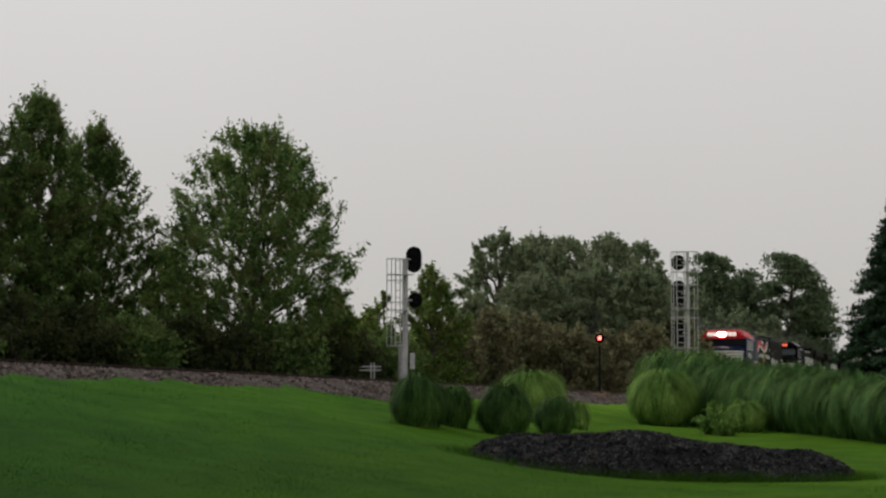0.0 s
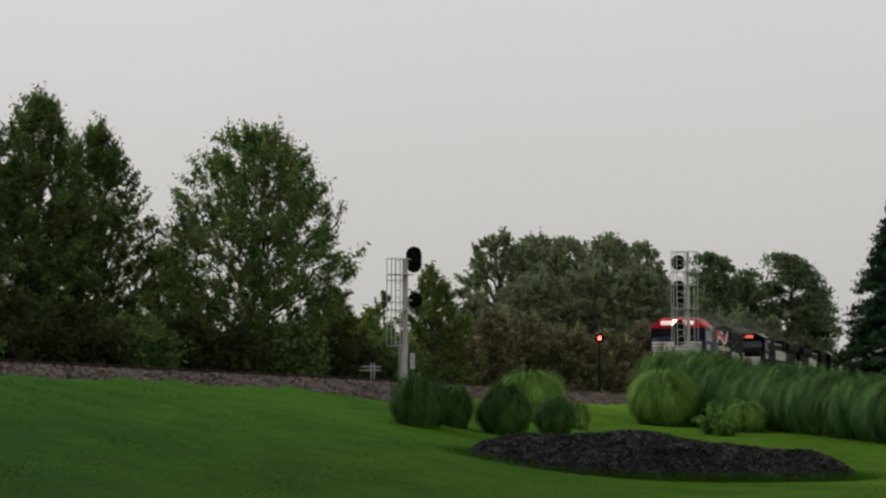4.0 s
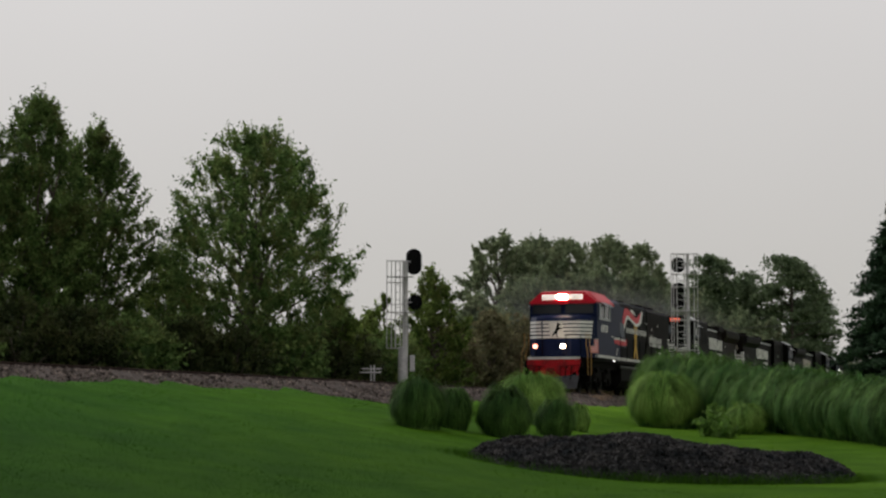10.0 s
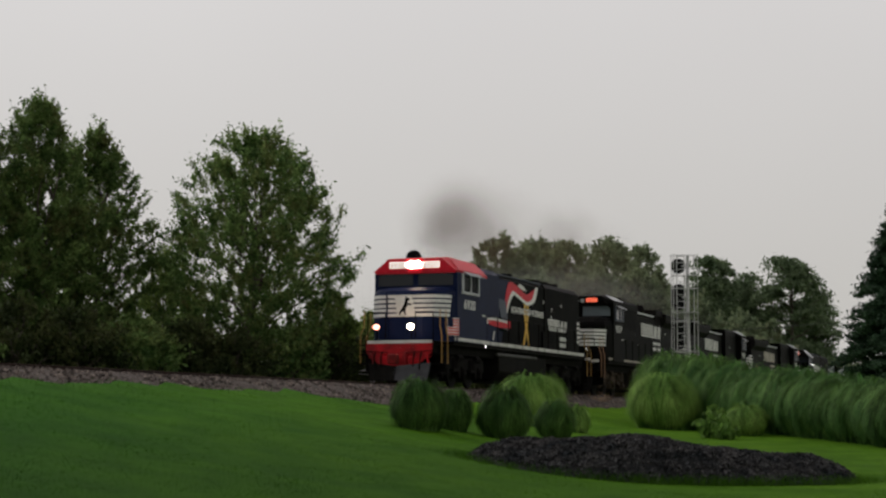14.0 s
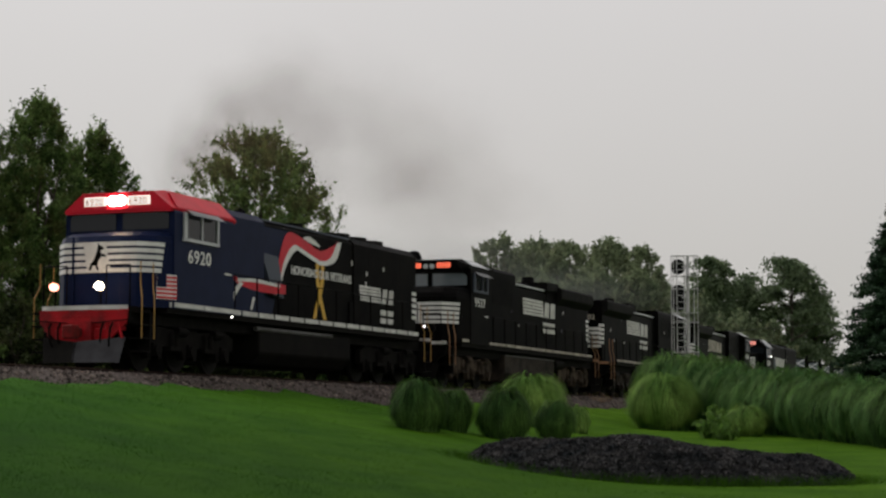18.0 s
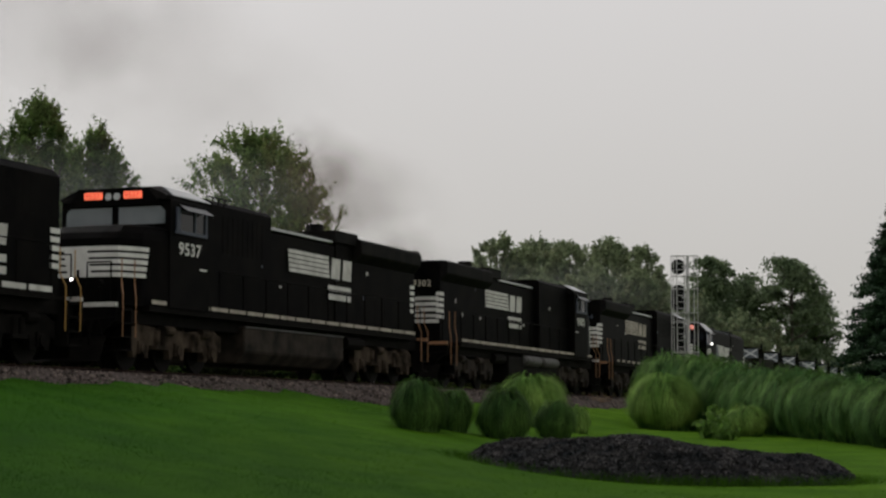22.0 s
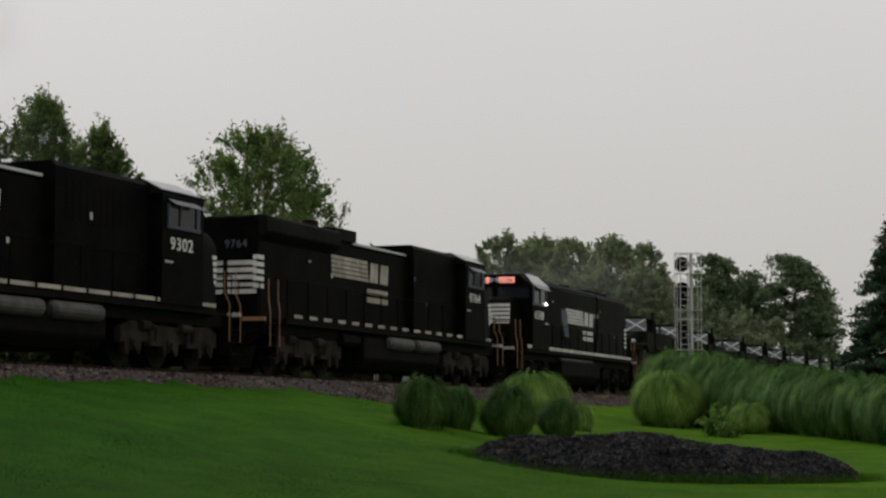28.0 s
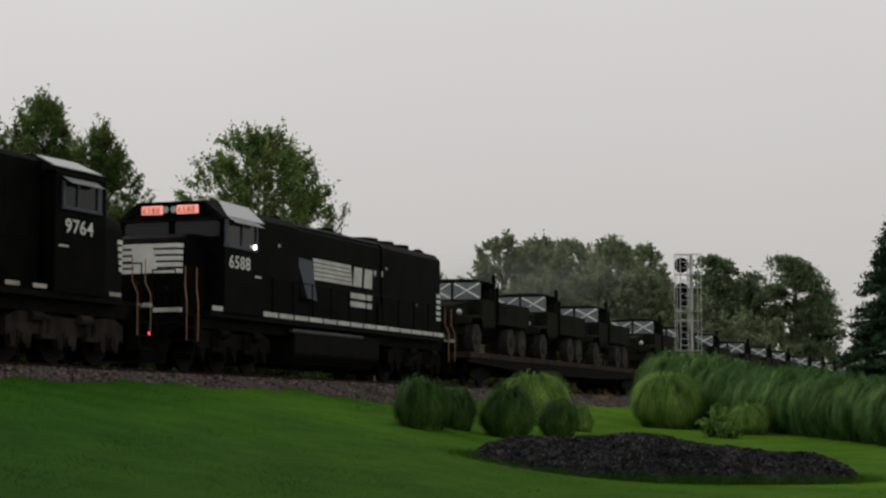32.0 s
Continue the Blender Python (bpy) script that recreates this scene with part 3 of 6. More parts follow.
def pine(px, depth_at, top_y, wide_px, seed, label):
    """A tall pine: bare trunk, rising limbs that end in domed plates of needles, sky between them."""
    rng = np.random.default_rng(seed)
    x, y = from_view(px, depth_at)
    width = wide_px / 3410 * depth_at - 0.8
    base_z = gz(x, y) - 0.1
    height = EYE + (740.6 - top_y) / 3410 * depth_at - base_z - 0.3
    tree = new("pine_tree")
    tree.location = (x, y, base_z)
    bm = B()
    rod(bm, (0, 0, 0), (0.2, 0, height * 0.95), 0.24, 8, 0.06)
    pts = []
    for k in range(26):
        up = (k / 25) ** 0.75
        h = height * (0.42 + 0.56 * up)
        reach = width / 2 * (0.40 + 0.60 * math.sin(math.pi * (0.18 + 0.70 * up)) ** 0.9) * rng.uniform(0.5, 1.05)
        ang = k * 2.4 + rng.normal() * 0.4
        tip = Vector((reach * math.cos(ang), reach * math.sin(ang), h + 0.25 * rng.normal()))
        limb(bm, (0, 0, h - 0.28 * reach - 0.3), tip, 0.08, 0.025, rng, 3)
        plate = rng.uniform(0.75, 1.25)
        q = rng.normal(size=(760, 3)) * np.array((0.68, 0.68, 0.22))[None] * plate
        q[:, 2] += 0.30 * plate - 0.22 * (q[:, 0] ** 2 + q[:, 1] ** 2)
        lump = np.array([noise.noise((a * 1.6 + k, b * 1.6, c * 2)) for a, b, c in q])
        pts.append(np.array(tip)[None] * np.array((0.9, 0.9, 1.0)) + q[lump > -0.12])
    part("trunk", bm, M_BARK, tree)
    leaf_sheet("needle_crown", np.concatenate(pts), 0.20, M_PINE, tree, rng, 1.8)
    return tagged(tree, label, "pine tree", "pines behind the railway")


def fountain_grass(x, y, radius, height, seed, mat, label, blades=900, group="clumps of ornamental grass", square=2.3, tuck=0.40):
    """An ornamental grass: long blades rise in the middle, arch over a rounded dome and hang down outside, tucked in at the foot."""
    rng = np.random.default_rng(seed)
    g = new("ornamental_grass")
    g.location = (x, y, gz(x, y) - 0.05)
    n = int(blades * 3.2)
    # the blades hang in locks
    locks = max(150, blades // 2)
    lock = rng.integers(0, locks, n)
    ang = rng.uniform(0, 2 * math.pi, locks)[lock] + rng.normal(size=n) * 0.045
    u0 = np.clip((rng.random(locks) ** 0.72 * 0.80)[lock] + rng.normal(size=n) * 0.035, 0, 0.82)
    run = rng.uniform(0.16, 0.42, locks)[lock] * rng.uniform(0.7, 1.1, n)
    lump = np.array([noise.noise((math.cos(p) * 2.0 + seed, math.sin(p) * 2.0, q * 2.2)) + 0.7 * noise.noise((math.cos(p) * 6 + seed, math.sin(p) * 6, q * 5)) for p, q in zip(ang, u0)])
    deep = 1 - 0.22 * rng.random(locks)[lock] ** 1.3 - 0.14 * rng.random(n) ** 1.5
    # some blades stand off from the rest and fray the outline
    wild = (rng.random(n) < 0.30) * rng.random(n) ** 1.5 * 0.18 + (rng.random(locks) < 0.25)[lock] * 0.08
    shift = rng.normal(size=n) * 0.02 + rng.normal(size=locks)[lock] * 0.03
    w = rng.uniform(0.007, 0.014, n) * (0.75 + 0.25 * height)
    sway = rng.normal(size=locks)[lock] * 0.16 + rng.normal(size=n) * 0.10
    seg = 3
    vs = np.empty((n, seg + 1, 2, 3))
    mid = height * tuck
    for i in range(seg + 1):
        f = i / seg
        phi = (u0 + run * f) * 2.15
        c, sn = np.cos(phi), np.clip(np.sin(phi), 0, 1)
        r = radius * sn ** (2 / square) * np.where(c < 0, 1 + 0.30 * c, 1.0) * (1 + 0.17 * lump) * deep * (0.88 + 0.12 * f + wild * f)
        z = np.where(c > 0, mid + (height - mid) * np.abs(c) ** (2 / square), mid * (1 + 1.3 * c)) * (1 + 0.10 * lump)
        z = z * (0.5 + 0.5 * deep) * (0.95 + 0.05 * math.sin(math.pi * f)) + height * (shift + wild * (0.55 * math.sin(math.pi * min(1, 0.3 + 0.8 * f)) - 0.1))
        a = ang + sway * (f - 0.3)
        p = np.stack([np.cos(a) * r, np.sin(a) * r, np.maximum(z, 0.01)], 1)
        side = np.stack([-np.sin(a), np.cos(a), np.zeros(n)], 1) * (w * (1 - 0.75 * f))[:, None]
        vs[:, i, 0], vs[:, i, 1] = p + side, p - side
    q = np.arange(n)[:, None] * 2 * (seg + 1)
    fs = np.stack([q + np.array([2 * i, 2 * i + 1, 2 * i + 3, 2 * i + 2])[None] for i in range(seg)], 1).reshape(-1, 4)
    raw("foliage", vs.reshape(-1, 3).tolist(), fs.tolist(), mat, g)
    # the stiff stems in the middle, from the root up into the dome
    k = max(60, blades // 4)
    a, r = rng.uniform(0, 2 * math.pi, k), radius * 0.62 * np.sqrt(rng.random(k))
    lean = rng.uniform(1.0, 1.4, k)
    v = np.empty((k, 3, 3))
    v[:, 0] = np.stack([np.cos(a) * r - 0.02, np.sin(a) * r, np.zeros(k)], 1)
    v[:, 1] = np.stack([np.cos(a) * r + 0.02, np.sin(a) * r, np.zeros(k)], 1)
    v[:, 2] = np.stack([np.cos(a) * r * lean, np.sin(a) * r * lean, height * rng.uniform(0.5, 0.85, k)], 1)
    raw("stem", v.reshape(-1, 3).tolist(), np.arange(k * 3).reshape(k, 3).tolist(), M_PAMPAS, g)
    return tagged(g, label, "grass clump", group)


def make_plants():
    g = "broad-leaved trees behind the railway"
    full = "leafy green tree with an airy pointed crown behind the railway"
    low_bush = "dark green undergrowth along the railway"
    T = broad_tree
    T(-60, 71, 178, 330, 11, M_LEAF_E, full, 56000, 0.08, form=FULL, lobes=800, group=g, clump=0.72, ragged=0.5)
    T(62, 72, 158, 262, 12, M_LEAF_E, full, 70000, 0.08, form=FULL, lobes=900, group=g, clump=0.72, ragged=0.5)
    T(166, 75, 212, 236, 13, M_LEAF_E, full, 62000, 0.08, form=FULL, lobes=700, group=g, clump=0.72, ragged=0.5)
    T(446, 76, 218, 372, 14, M_LEAF_A, "tall round-headed green tree with dark limbs behind the railway", 96000, 0.078, low=0.06, lobes=1000, form=DOME, group=g, ragged=0.5, clump=0.72)
    T(592, 79, 505, 120, 15, M_LEAF_B, full, 20000, 0.08, form=TALL, lobes=220, group=g, clump=0.7)
    T(290, 82, 430, 150, 16, M_LEAF_B, full, 22000, 0.085, form=TALL, lobes=260, group=g, ragged=0.5, clump=0.7)
    T(765, 92, 470, 135, 18, M_LEAF_B, "slim green young tree behind the signal mast", 30000, 0.085, form=TALL, lobes=300, group=g, ragged=0.45, clump=0.7)
    T(676, 94, 505, 75, 19, M_LEAF_B, "slim green young tree behind the signal mast", 5000, form=TALL, lobes=40, group=g, ragged=0.5)
    T(640, 88, 548, 130, 20, M_LEAF_B, "green bush behind the railway", 8000, form=BROAD, lobes=80, group=g, category="bush", low=0.0)
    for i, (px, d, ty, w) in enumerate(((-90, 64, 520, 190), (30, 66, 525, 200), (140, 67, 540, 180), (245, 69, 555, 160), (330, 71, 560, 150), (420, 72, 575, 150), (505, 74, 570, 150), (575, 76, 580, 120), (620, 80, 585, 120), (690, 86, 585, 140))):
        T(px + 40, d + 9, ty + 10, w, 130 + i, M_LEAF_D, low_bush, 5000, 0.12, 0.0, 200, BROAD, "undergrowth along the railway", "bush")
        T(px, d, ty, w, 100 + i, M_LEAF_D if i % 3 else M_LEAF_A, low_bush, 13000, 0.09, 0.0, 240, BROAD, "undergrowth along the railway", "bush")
    g2 = "wood beyond the railway"
    far = "broad hazy green tree in the wood beyond the railway"
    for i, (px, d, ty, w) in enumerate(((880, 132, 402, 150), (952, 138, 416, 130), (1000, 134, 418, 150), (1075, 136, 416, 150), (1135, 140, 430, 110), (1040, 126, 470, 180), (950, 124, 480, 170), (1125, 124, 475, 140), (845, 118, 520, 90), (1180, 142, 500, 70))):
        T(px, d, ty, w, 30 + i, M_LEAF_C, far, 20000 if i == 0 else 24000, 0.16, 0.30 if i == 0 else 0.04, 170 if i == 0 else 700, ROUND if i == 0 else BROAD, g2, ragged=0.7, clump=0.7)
    for i, (px, d, ty, w) in enumerate(((800, 104, 570, 110), (868, 108, 548, 110), (930, 110, 560, 130), (1005, 110, 575, 150), (1075, 112, 585, 140), (1135, 118, 570, 130), (1195, 124, 565, 130), (740, 100, 580, 110))):
        T(px, d, ty, w, 50 + i, M_BRUSH, "dark brown-green brush along the railway", 12000, 0.14, 0.0, 260, BROAD, "brush along the railway", "bush")
    pn = "tall dark green pine with flat tufts and sky between its limbs"
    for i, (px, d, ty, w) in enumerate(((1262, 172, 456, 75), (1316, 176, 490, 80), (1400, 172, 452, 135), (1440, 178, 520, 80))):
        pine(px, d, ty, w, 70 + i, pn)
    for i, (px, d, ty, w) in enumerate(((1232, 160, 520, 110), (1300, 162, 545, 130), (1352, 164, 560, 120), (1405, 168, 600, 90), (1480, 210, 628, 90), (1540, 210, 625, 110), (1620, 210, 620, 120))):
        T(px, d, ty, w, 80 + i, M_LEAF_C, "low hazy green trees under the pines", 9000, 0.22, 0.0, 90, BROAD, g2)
    x, y = from_view(1598, 100)
    conifer(x, y, 12.4, 8.8, 90, "dark green spruce with dense drooping boughs")
    # ornamental grasses on the bank
    pale = "rounded pale green clump of arching ornamental grass"
    deep = "rounded green clump of arching ornamental grass"
    for px, d, wide, tall, m, lab, n in ((742, 43.0, 112, 92, M_PAMPAS, deep, 1800), (803, 44.5, 75, 78, M_PAMPAS, deep, 900), (893, 44.5, 105, 92, M_PAMPAS, deep, 1500), (938, 55.0, 134, 92, M_PAMPAS_TOP, pale, 2200),
                                     (982, 48.5, 80, 70, M_PAMPAS, deep, 1000), (1024, 54.0, 46, 52, M_PAMPAS_TOP, pale, 500), (1173, 62.0, 138, 98, M_PAMPAS_TOP, pale, 2400),
                                     (1318, 57.5, 90, 56, M_PAMPAS_TOP, pale, 1100), (1225, 64.0, 60, 60, M_PAMPAS, deep, 600)):
        x, y = from_view(px, d)
        fountain_grass(x, y, 1.0 * wide / 2 / 3410 * d, 1.0 * tall / 3410 * d, int(px), m, lab, n)
    for i in range(34):
        f = i / 33
        px, d = 1170 + 446 * f, 67.5 - 17 * f + 1.0 * noise.noise((i * 2.3, 5, 0)) - 0.55 * (i % 2)
        x, y = from_view(px, d)
        crown = float(np.interp(px, (1166, 1240, 1300, 1400, 1500, 1612), (617, 624, 635, 647, 659, 671))) + 7 * noise.noise((i * 1.7, 0, 0))
        fountain_grass(x, y, 1.10 + 0.25 * noise.noise((i * 3.1, 2, 0)), (1.0 - 0.10 * (i % 2)) * (EYE + (740.6 - crown) / 3410 * d - gz(x, y)), 200 + i, M_PAMPAS_BLUE if i % 4 else M_PAMPAS, "tall dense green reed grass in a long row", 1100, "row of tall reed grass", 2.5, 0.46)
    for px, d, wide, tall, sd in ((1262, 56.5, 34, 62, 301), (1250, 55.5, 48, 34, 302), (1286, 54.5, 46, 26, 303), (1272, 55.0, 40, 40, 304)):
        weed(px, d, wide / 3410 * d, tall / 3410 * d, sd)


def weed(px, d, wide, tall, seed):
    """A leafy weed: a few stems from one root with broad pointed leaves up their length."""
    rng = np.random.default_rng(seed)
    x, y = from_view(px, d)
    w = new("weed")
    w.location = (x, y, gz(x, y) - 0.03)
    bm = B()
    pts = []
    for k in range(9):
        ang = rng.uniform(0, 2 * math.pi)
        r = wide / 2 * rng.uniform(0.3, 1.0)
        tip = Vector((r * math.cos(ang), r * math.sin(ang), tall * rng.uniform(0.6, 1.0)))
        limb(bm, (0.05 * math.cos(ang), 0.05 * math.sin(ang), 0), tip, 0.012, 0.004, rng, 3)
        t = rng.uniform(0.15, 1.0, 26)[:, None]
        pts.append(np.array(tip)[None] * t + rng.normal(size=(26, 3)) * 0.07)
    part("stalk", bm, M_WEED, w)
    leaf_sheet("foliage", np.concatenate(pts), 0.11, M_WEED, w, rng, 1.8, 0.5)
    return tagged(w, "bright green broad-leaved weed among the ornamental grasses", "weed", "weeds on the bank")


def dead_branch():
    """A heap of bare broken twigs left beside the track."""
    rng = np.random.default_rng(31)
    p = on_track(23.5, 2.3, -0.32)
    bm = B()
    for k in range(26):
        a = Vector((rng.normal() * 0.28, rng.normal() * 0.28, rng.uniform(-0.02, 0.12)))
        dr = Vector((rng.normal(), rng.normal() * 0.6, rng.normal() * 0.25 + 0.1)).normalized()
        rod(bm, a, a + dr * rng.uniform(0.25, 0.65), 0.018, 5, 0.007)
    o = obj("dead_branch", bm, M_DEADWOOD)
    o.location = p
    return tagged(o, "heap of bare brown broken twigs beside the track", "branch")


make_plants()
dead_branch()


def make_mulch():
    """A low planting bed heaped with dark mulch."""
    rng = np.random.default_rng(5)
    bed = new("mulch_bed")
    cx, cy = from_view(1170, 36.8)
    bed.location = (cx, cy, 0)
    nx, ny = 90, 30
    verts, faces = [], []

    def top(u, v):
        r = (abs(u) ** 2.4 + abs(v) ** 2.2) ** 0.45
        z = gz(cx + u * 3.78, cy + v * 1.82)
        h = 0.86 * max(0, 1 - r ** 4.5) * (0.80 + 0.10 * math.cos(5.6 * u + 0.4) + 0.2 * noise.noise((u * 2.6, v * 1.4, 1.0))) + 0.04 * noise.noise((u * 14, v * 8, 4))
        return z - 0.06 + h
    for j in range(ny + 1):
        for i in range(nx + 1):
            u, v = -1.08 + 2.16 * i / nx, -1.08 + 2.16 * j / ny
            verts.append((u * 3.78, v * 1.82, top(u, v)))
    for j in range(ny):
        for i in range(nx):
            a = j * (nx + 1) + i
            faces.append((a, a + 1, a + nx + 2, a + nx + 1))
    raw("mulch", verts, faces, M_MULCH, bed, True)
    n = 20000
    ang, r = rng.uniform(0, 2 * math.pi, n), np.sqrt(rng.random(n))
    u, v = r * np.cos(ang), r * np.sin(ang)
    c = np.array([(a * 3.78, b * 1.82, top(a, b) + 0.015) for a, b in zip(u, v)])
    chips = leaf_sheet("mulch_cover", c, 0.058, M_CHIP, bed, rng, 1.5)
    chips["kind"] = "stuff"
    return tagged(bed, "low planting bed heaped with dark grey mulch", "mulch bed")


make_mulch()


def make_turf():
    """Loose grass blades over the lawn, thicker along its rough upper edge."""
    rng = np.random.default_rng(8)
    n = 26000
    y = rng.uniform(20, 75, n)
    x = rng.uniform(-0.25, 0.25, n) * y
    # ragged turf round the planting bed
    m = 5000
    ang = rng.uniform(0, 2 * math.pi, m)
    bx, by = from_view(1170, 36.8)
    ring = 1 + rng.normal(size=m) * 0.06
    ex, ey = bx + 3.78 * np.cos(ang) * ring, by + 1.82 * np.sin(ang) * ring
    x, y = np.concatenate((x, ex)), np.concatenate((y, ey))
    edge = np.concatenate((np.zeros(n), np.ones(m)))
    # tall tufts that grow into the front of the bed
    m2 = 5000
    ang = np.clip(rng.normal(size=m2) * 0.5, -1.2, 1.2) - math.pi / 2 + 0.35
    ring = 0.93 + rng.normal(size=m2) * 0.07
    x, y = np.concatenate((x, bx + 3.78 * np.cos(ang) * ring)), np.concatenate((y, by + 1.82 * np.sin(ang) * ring))
    edge = np.concatenate((edge, np.full(m2, 1.6)))
    n += m + m2
    s, l = beside_track(x, y)
    ok = (l > 3.4) & ((l < 6.5) | (edge > 0))
    x, y, l, edge = x[ok], y[ok], l[ok], edge[ok]
    z = ground_z(x, y)
    n = len(x)
    h = rng.uniform(0.015, 0.04, n) * (1 + 2.5 * np.exp(-(l - 3.4) / 0.5) + 3.0 * edge)
    a = rng.uniform(0, 2 * math.pi, n)
    w = rng.uniform(0.004, 0.008, n)
    v = np.empty((n, 3, 3))
    v[:, 0] = np.stack([x - w * np.cos(a), y - w * np.sin(a), z - 0.01], 1)
    v[:, 1] = np.stack([x + w * np.cos(a), y + w * np.sin(a), z - 0.01], 1)
    v[:, 2] = np.stack([x + rng.normal(size=n) * h * 0.5, y + rng.normal(size=n) * h * 0.5, z + h], 1)
    # mown turf over the whole lawn
    k = 150000
    by2 = rng.uniform(17, 74, k)
    bx2 = rng.uniform(-0.245, 0.245, k) * by2
    s2, l2 = beside_track(bx2, by2)
    ok = l2 > 3.6
    bx2, by2 = bx2[ok], by2[ok]
    bz2 = ground_z(bx2, by2)
    k = len(bx2)
    tall = rng.uniform(0.010, 0.024, k) * (1 + 0.5 * np.sin(bx2 * 1.7 + by2) * np.sin(by2 * 1.3 - 0.6 * bx2))
    a2 = rng.normal(size=k) * 0.6
    w2 = rng.uniform(0.003, 0.007, k)
    v2 = np.empty((k, 3, 3))
    v2[:, 0] = np.stack([bx2 - w2 * np.cos(a2), by2 - w2 * np.sin(a2), bz2 - 0.01], 1)
    v2[:, 1] = np.stack([bx2 + w2 * np.cos(a2), by2 + w2 * np.sin(a2), bz2 - 0.01], 1)
    v2[:, 2] = np.stack([bx2 + rng.normal(size=k) * tall * 0.5, by2 + rng.normal(size=k) * tall * 0.5, bz2 + tall], 1)
    v, n = np.concatenate((v, v2)), n + k
    t = raw("grass_blades", v.reshape(-1, 3).tolist(), np.arange(n * 3).reshape(n, 3).tolist(), M_BLADE)
    tagged(t, "short green grass blades of the lawn", "grass", kind="stuff")


make_turf()


# ---- the train: x runs forwards, y to the left side, z up from the railhead ----
WHEELS = []


def wheelset(parent, x, z, r, name="wheelset"):
    bm = B()
    for y in (-0.755, 0.755):
        s = 1 if y > 0 else -1
        rod(bm, (0, y - 0.05, 0), (0, y + 0.06, 0), r, 20)
        rod(bm, (0, y + 0.06 * s, 0), (0, y + 0.075 * s, 0), r * 0.78, 20)
        for k in range(4):
            a = k * math.pi / 2
            rod(bm, (r * 0.45 * math.cos(a), y + 0.07 * s, r * 0.45 * math.sin(a)), (r * 0.45 * math.cos(a), y + 0.085 * s, r * 0.45 * math.sin(a)), 0.06, 6)
    rod(bm, (0, -0.9, 0), (0, 0.9, 0), 0.09, 8)
    w = part(name, bm, M_WHEEL, parent)
    w.location = (x, 0, z)
    WHEELS.append((w, r, (x, z)))
    return w


def loco_truck(parent, cx, mat):
    """A three-axle truck: cast side frames with pedestals, springs and brake cylinders."""
    bm = B()
    for y in (-1.12, 1.12):
        s = 1 if y > 0 else -1
        o = [(-2.45, 0.55), (-2.45, 0.95), (-2.0, 1.12), (-0.5, 1.02), (0.5, 1.02), (2.0, 1.12), (2.45, 0.95), (2.45, 0.55)]
        for k in (1.85, 0, -1.85):
            o += [(k + 0.42, 0.62), (k + 0.36, 0.30), (k + 0.20, 0.30), (k + 0.16, 0.60), (k - 0.16, 0.60), (k - 0.20, 0.30), (k - 0.36, 0.30), (k - 0.42, 0.62)]
        prism(bm, o, y - 0.09, y + 0.09, "y")
        for k in (1.85, 0, -1.85):
            box(bm, k - 0.17, k + 0.17, y - 0.12 * 1, y + 0.15 * 1, 0.38, 0.70)
            rod(bm, (k, y + 0.05 * s, 0.52), (k, y + 0.2 * s, 0.52), 0.14, 10)
        for k in (-0.93, 0.93):
            for d in (-0.14, 0.14):
                rod(bm, (k + d, y + 0.1 * s, 0.62), (k + d, y + 0.1 * s, 0.98), 0.10, 8)
            box(bm, k - 0.3, k + 0.3, y - 0.04, y + 0.2 * s, 0.52, 0.62)
        rod(bm, (0.35, y + 0.15 * s, 1.0), (0.85, y + 0.15 * s, 1.0), 0.12, 8)
        rod(bm, (-1.6, y + 0.15 * s, 1.0), (-1.15, y + 0.15 * s, 1.0), 0.12, 8)
    box(bm, -0.7, 0.7, -1.05, 1.05, 0.75, 1.15)
    t = part("truck", bm, mat, parent)
    t.location = (cx, 0, 0)
    for k in (1.85, 0, -1.85):
        wheelset(t, k, 0.53, 0.53)
    return t


def nose_band(outline, z0, z1, cut=0.0, out=0.012):
    """A painted band round the nose, a plan outline (x, y) drawn out slightly proud."""
    pts = [Vector(p) for p in outline]
    pts[0], pts[-1] = pts[0].lerp(pts[1], cut), pts[-1].lerp(pts[-2], cut)
    bm = B()
    outer = []
    for i, p in enumerate(pts):
        a = pts[max(0, i - 1)]
        b = pts[min(len(pts) - 1, i + 1)]
        d = (b - a).normalized()
        n = Vector((d.y, -d.x))
        if n.x < 0 and abs(n.x) > 0.3:
            n = -n
        outer.append(p + n * out)
    lo = [bm.verts.new((p.x, p.y, z0)) for p in outer]
    hi = [bm.verts.new((p.x, p.y, z1)) for p in outer]
    li = [bm.verts.new((p.x, p.y, z0)) for p in pts]
    hi2 = [bm.verts.new((p.x, p.y, z1)) for p in pts]
    for i in range(len(pts) - 1):
        bm.faces.new((lo[i], lo[i + 1], hi[i + 1], hi[i]))
        bm.faces.new((hi[i], hi[i + 1], hi2[i + 1], hi2[i]))
        bm.faces.new((li[i], li[i + 1], lo[i + 1], lo[i]))
    bmesh.ops.recalc_face_normals(bm, faces=bm.faces)
    return bm


def curve_plate(parent, name, upper, lower, y, mat, thick=0.008):
    """A painted shape on a hood side between two curves of (x, z)."""
    bm = B()
    a = [bm.verts.new((x, y, z)) for x, z in upper]
    b = [bm.verts.new((x, y, z)) for x, z in lower]
    c = [bm.verts.new((x, y - thick, z)) for x, z in upper]
    d = [bm.verts.new((x, y - thick, z)) for x, z in lower]
    for i in range(len(upper) - 1):
        bm.faces.new((a[i], a[i + 1], b[i + 1], b[i]))
        bm.faces.new((a[i], c[i], c[i + 1], a[i + 1]))
        bm.faces.new((b[i], b[i + 1], d[i + 1], d[i]))
    bmesh.ops.recalc_face_normals(bm, faces=bm.faces)
    return part(name, bm, mat, parent)


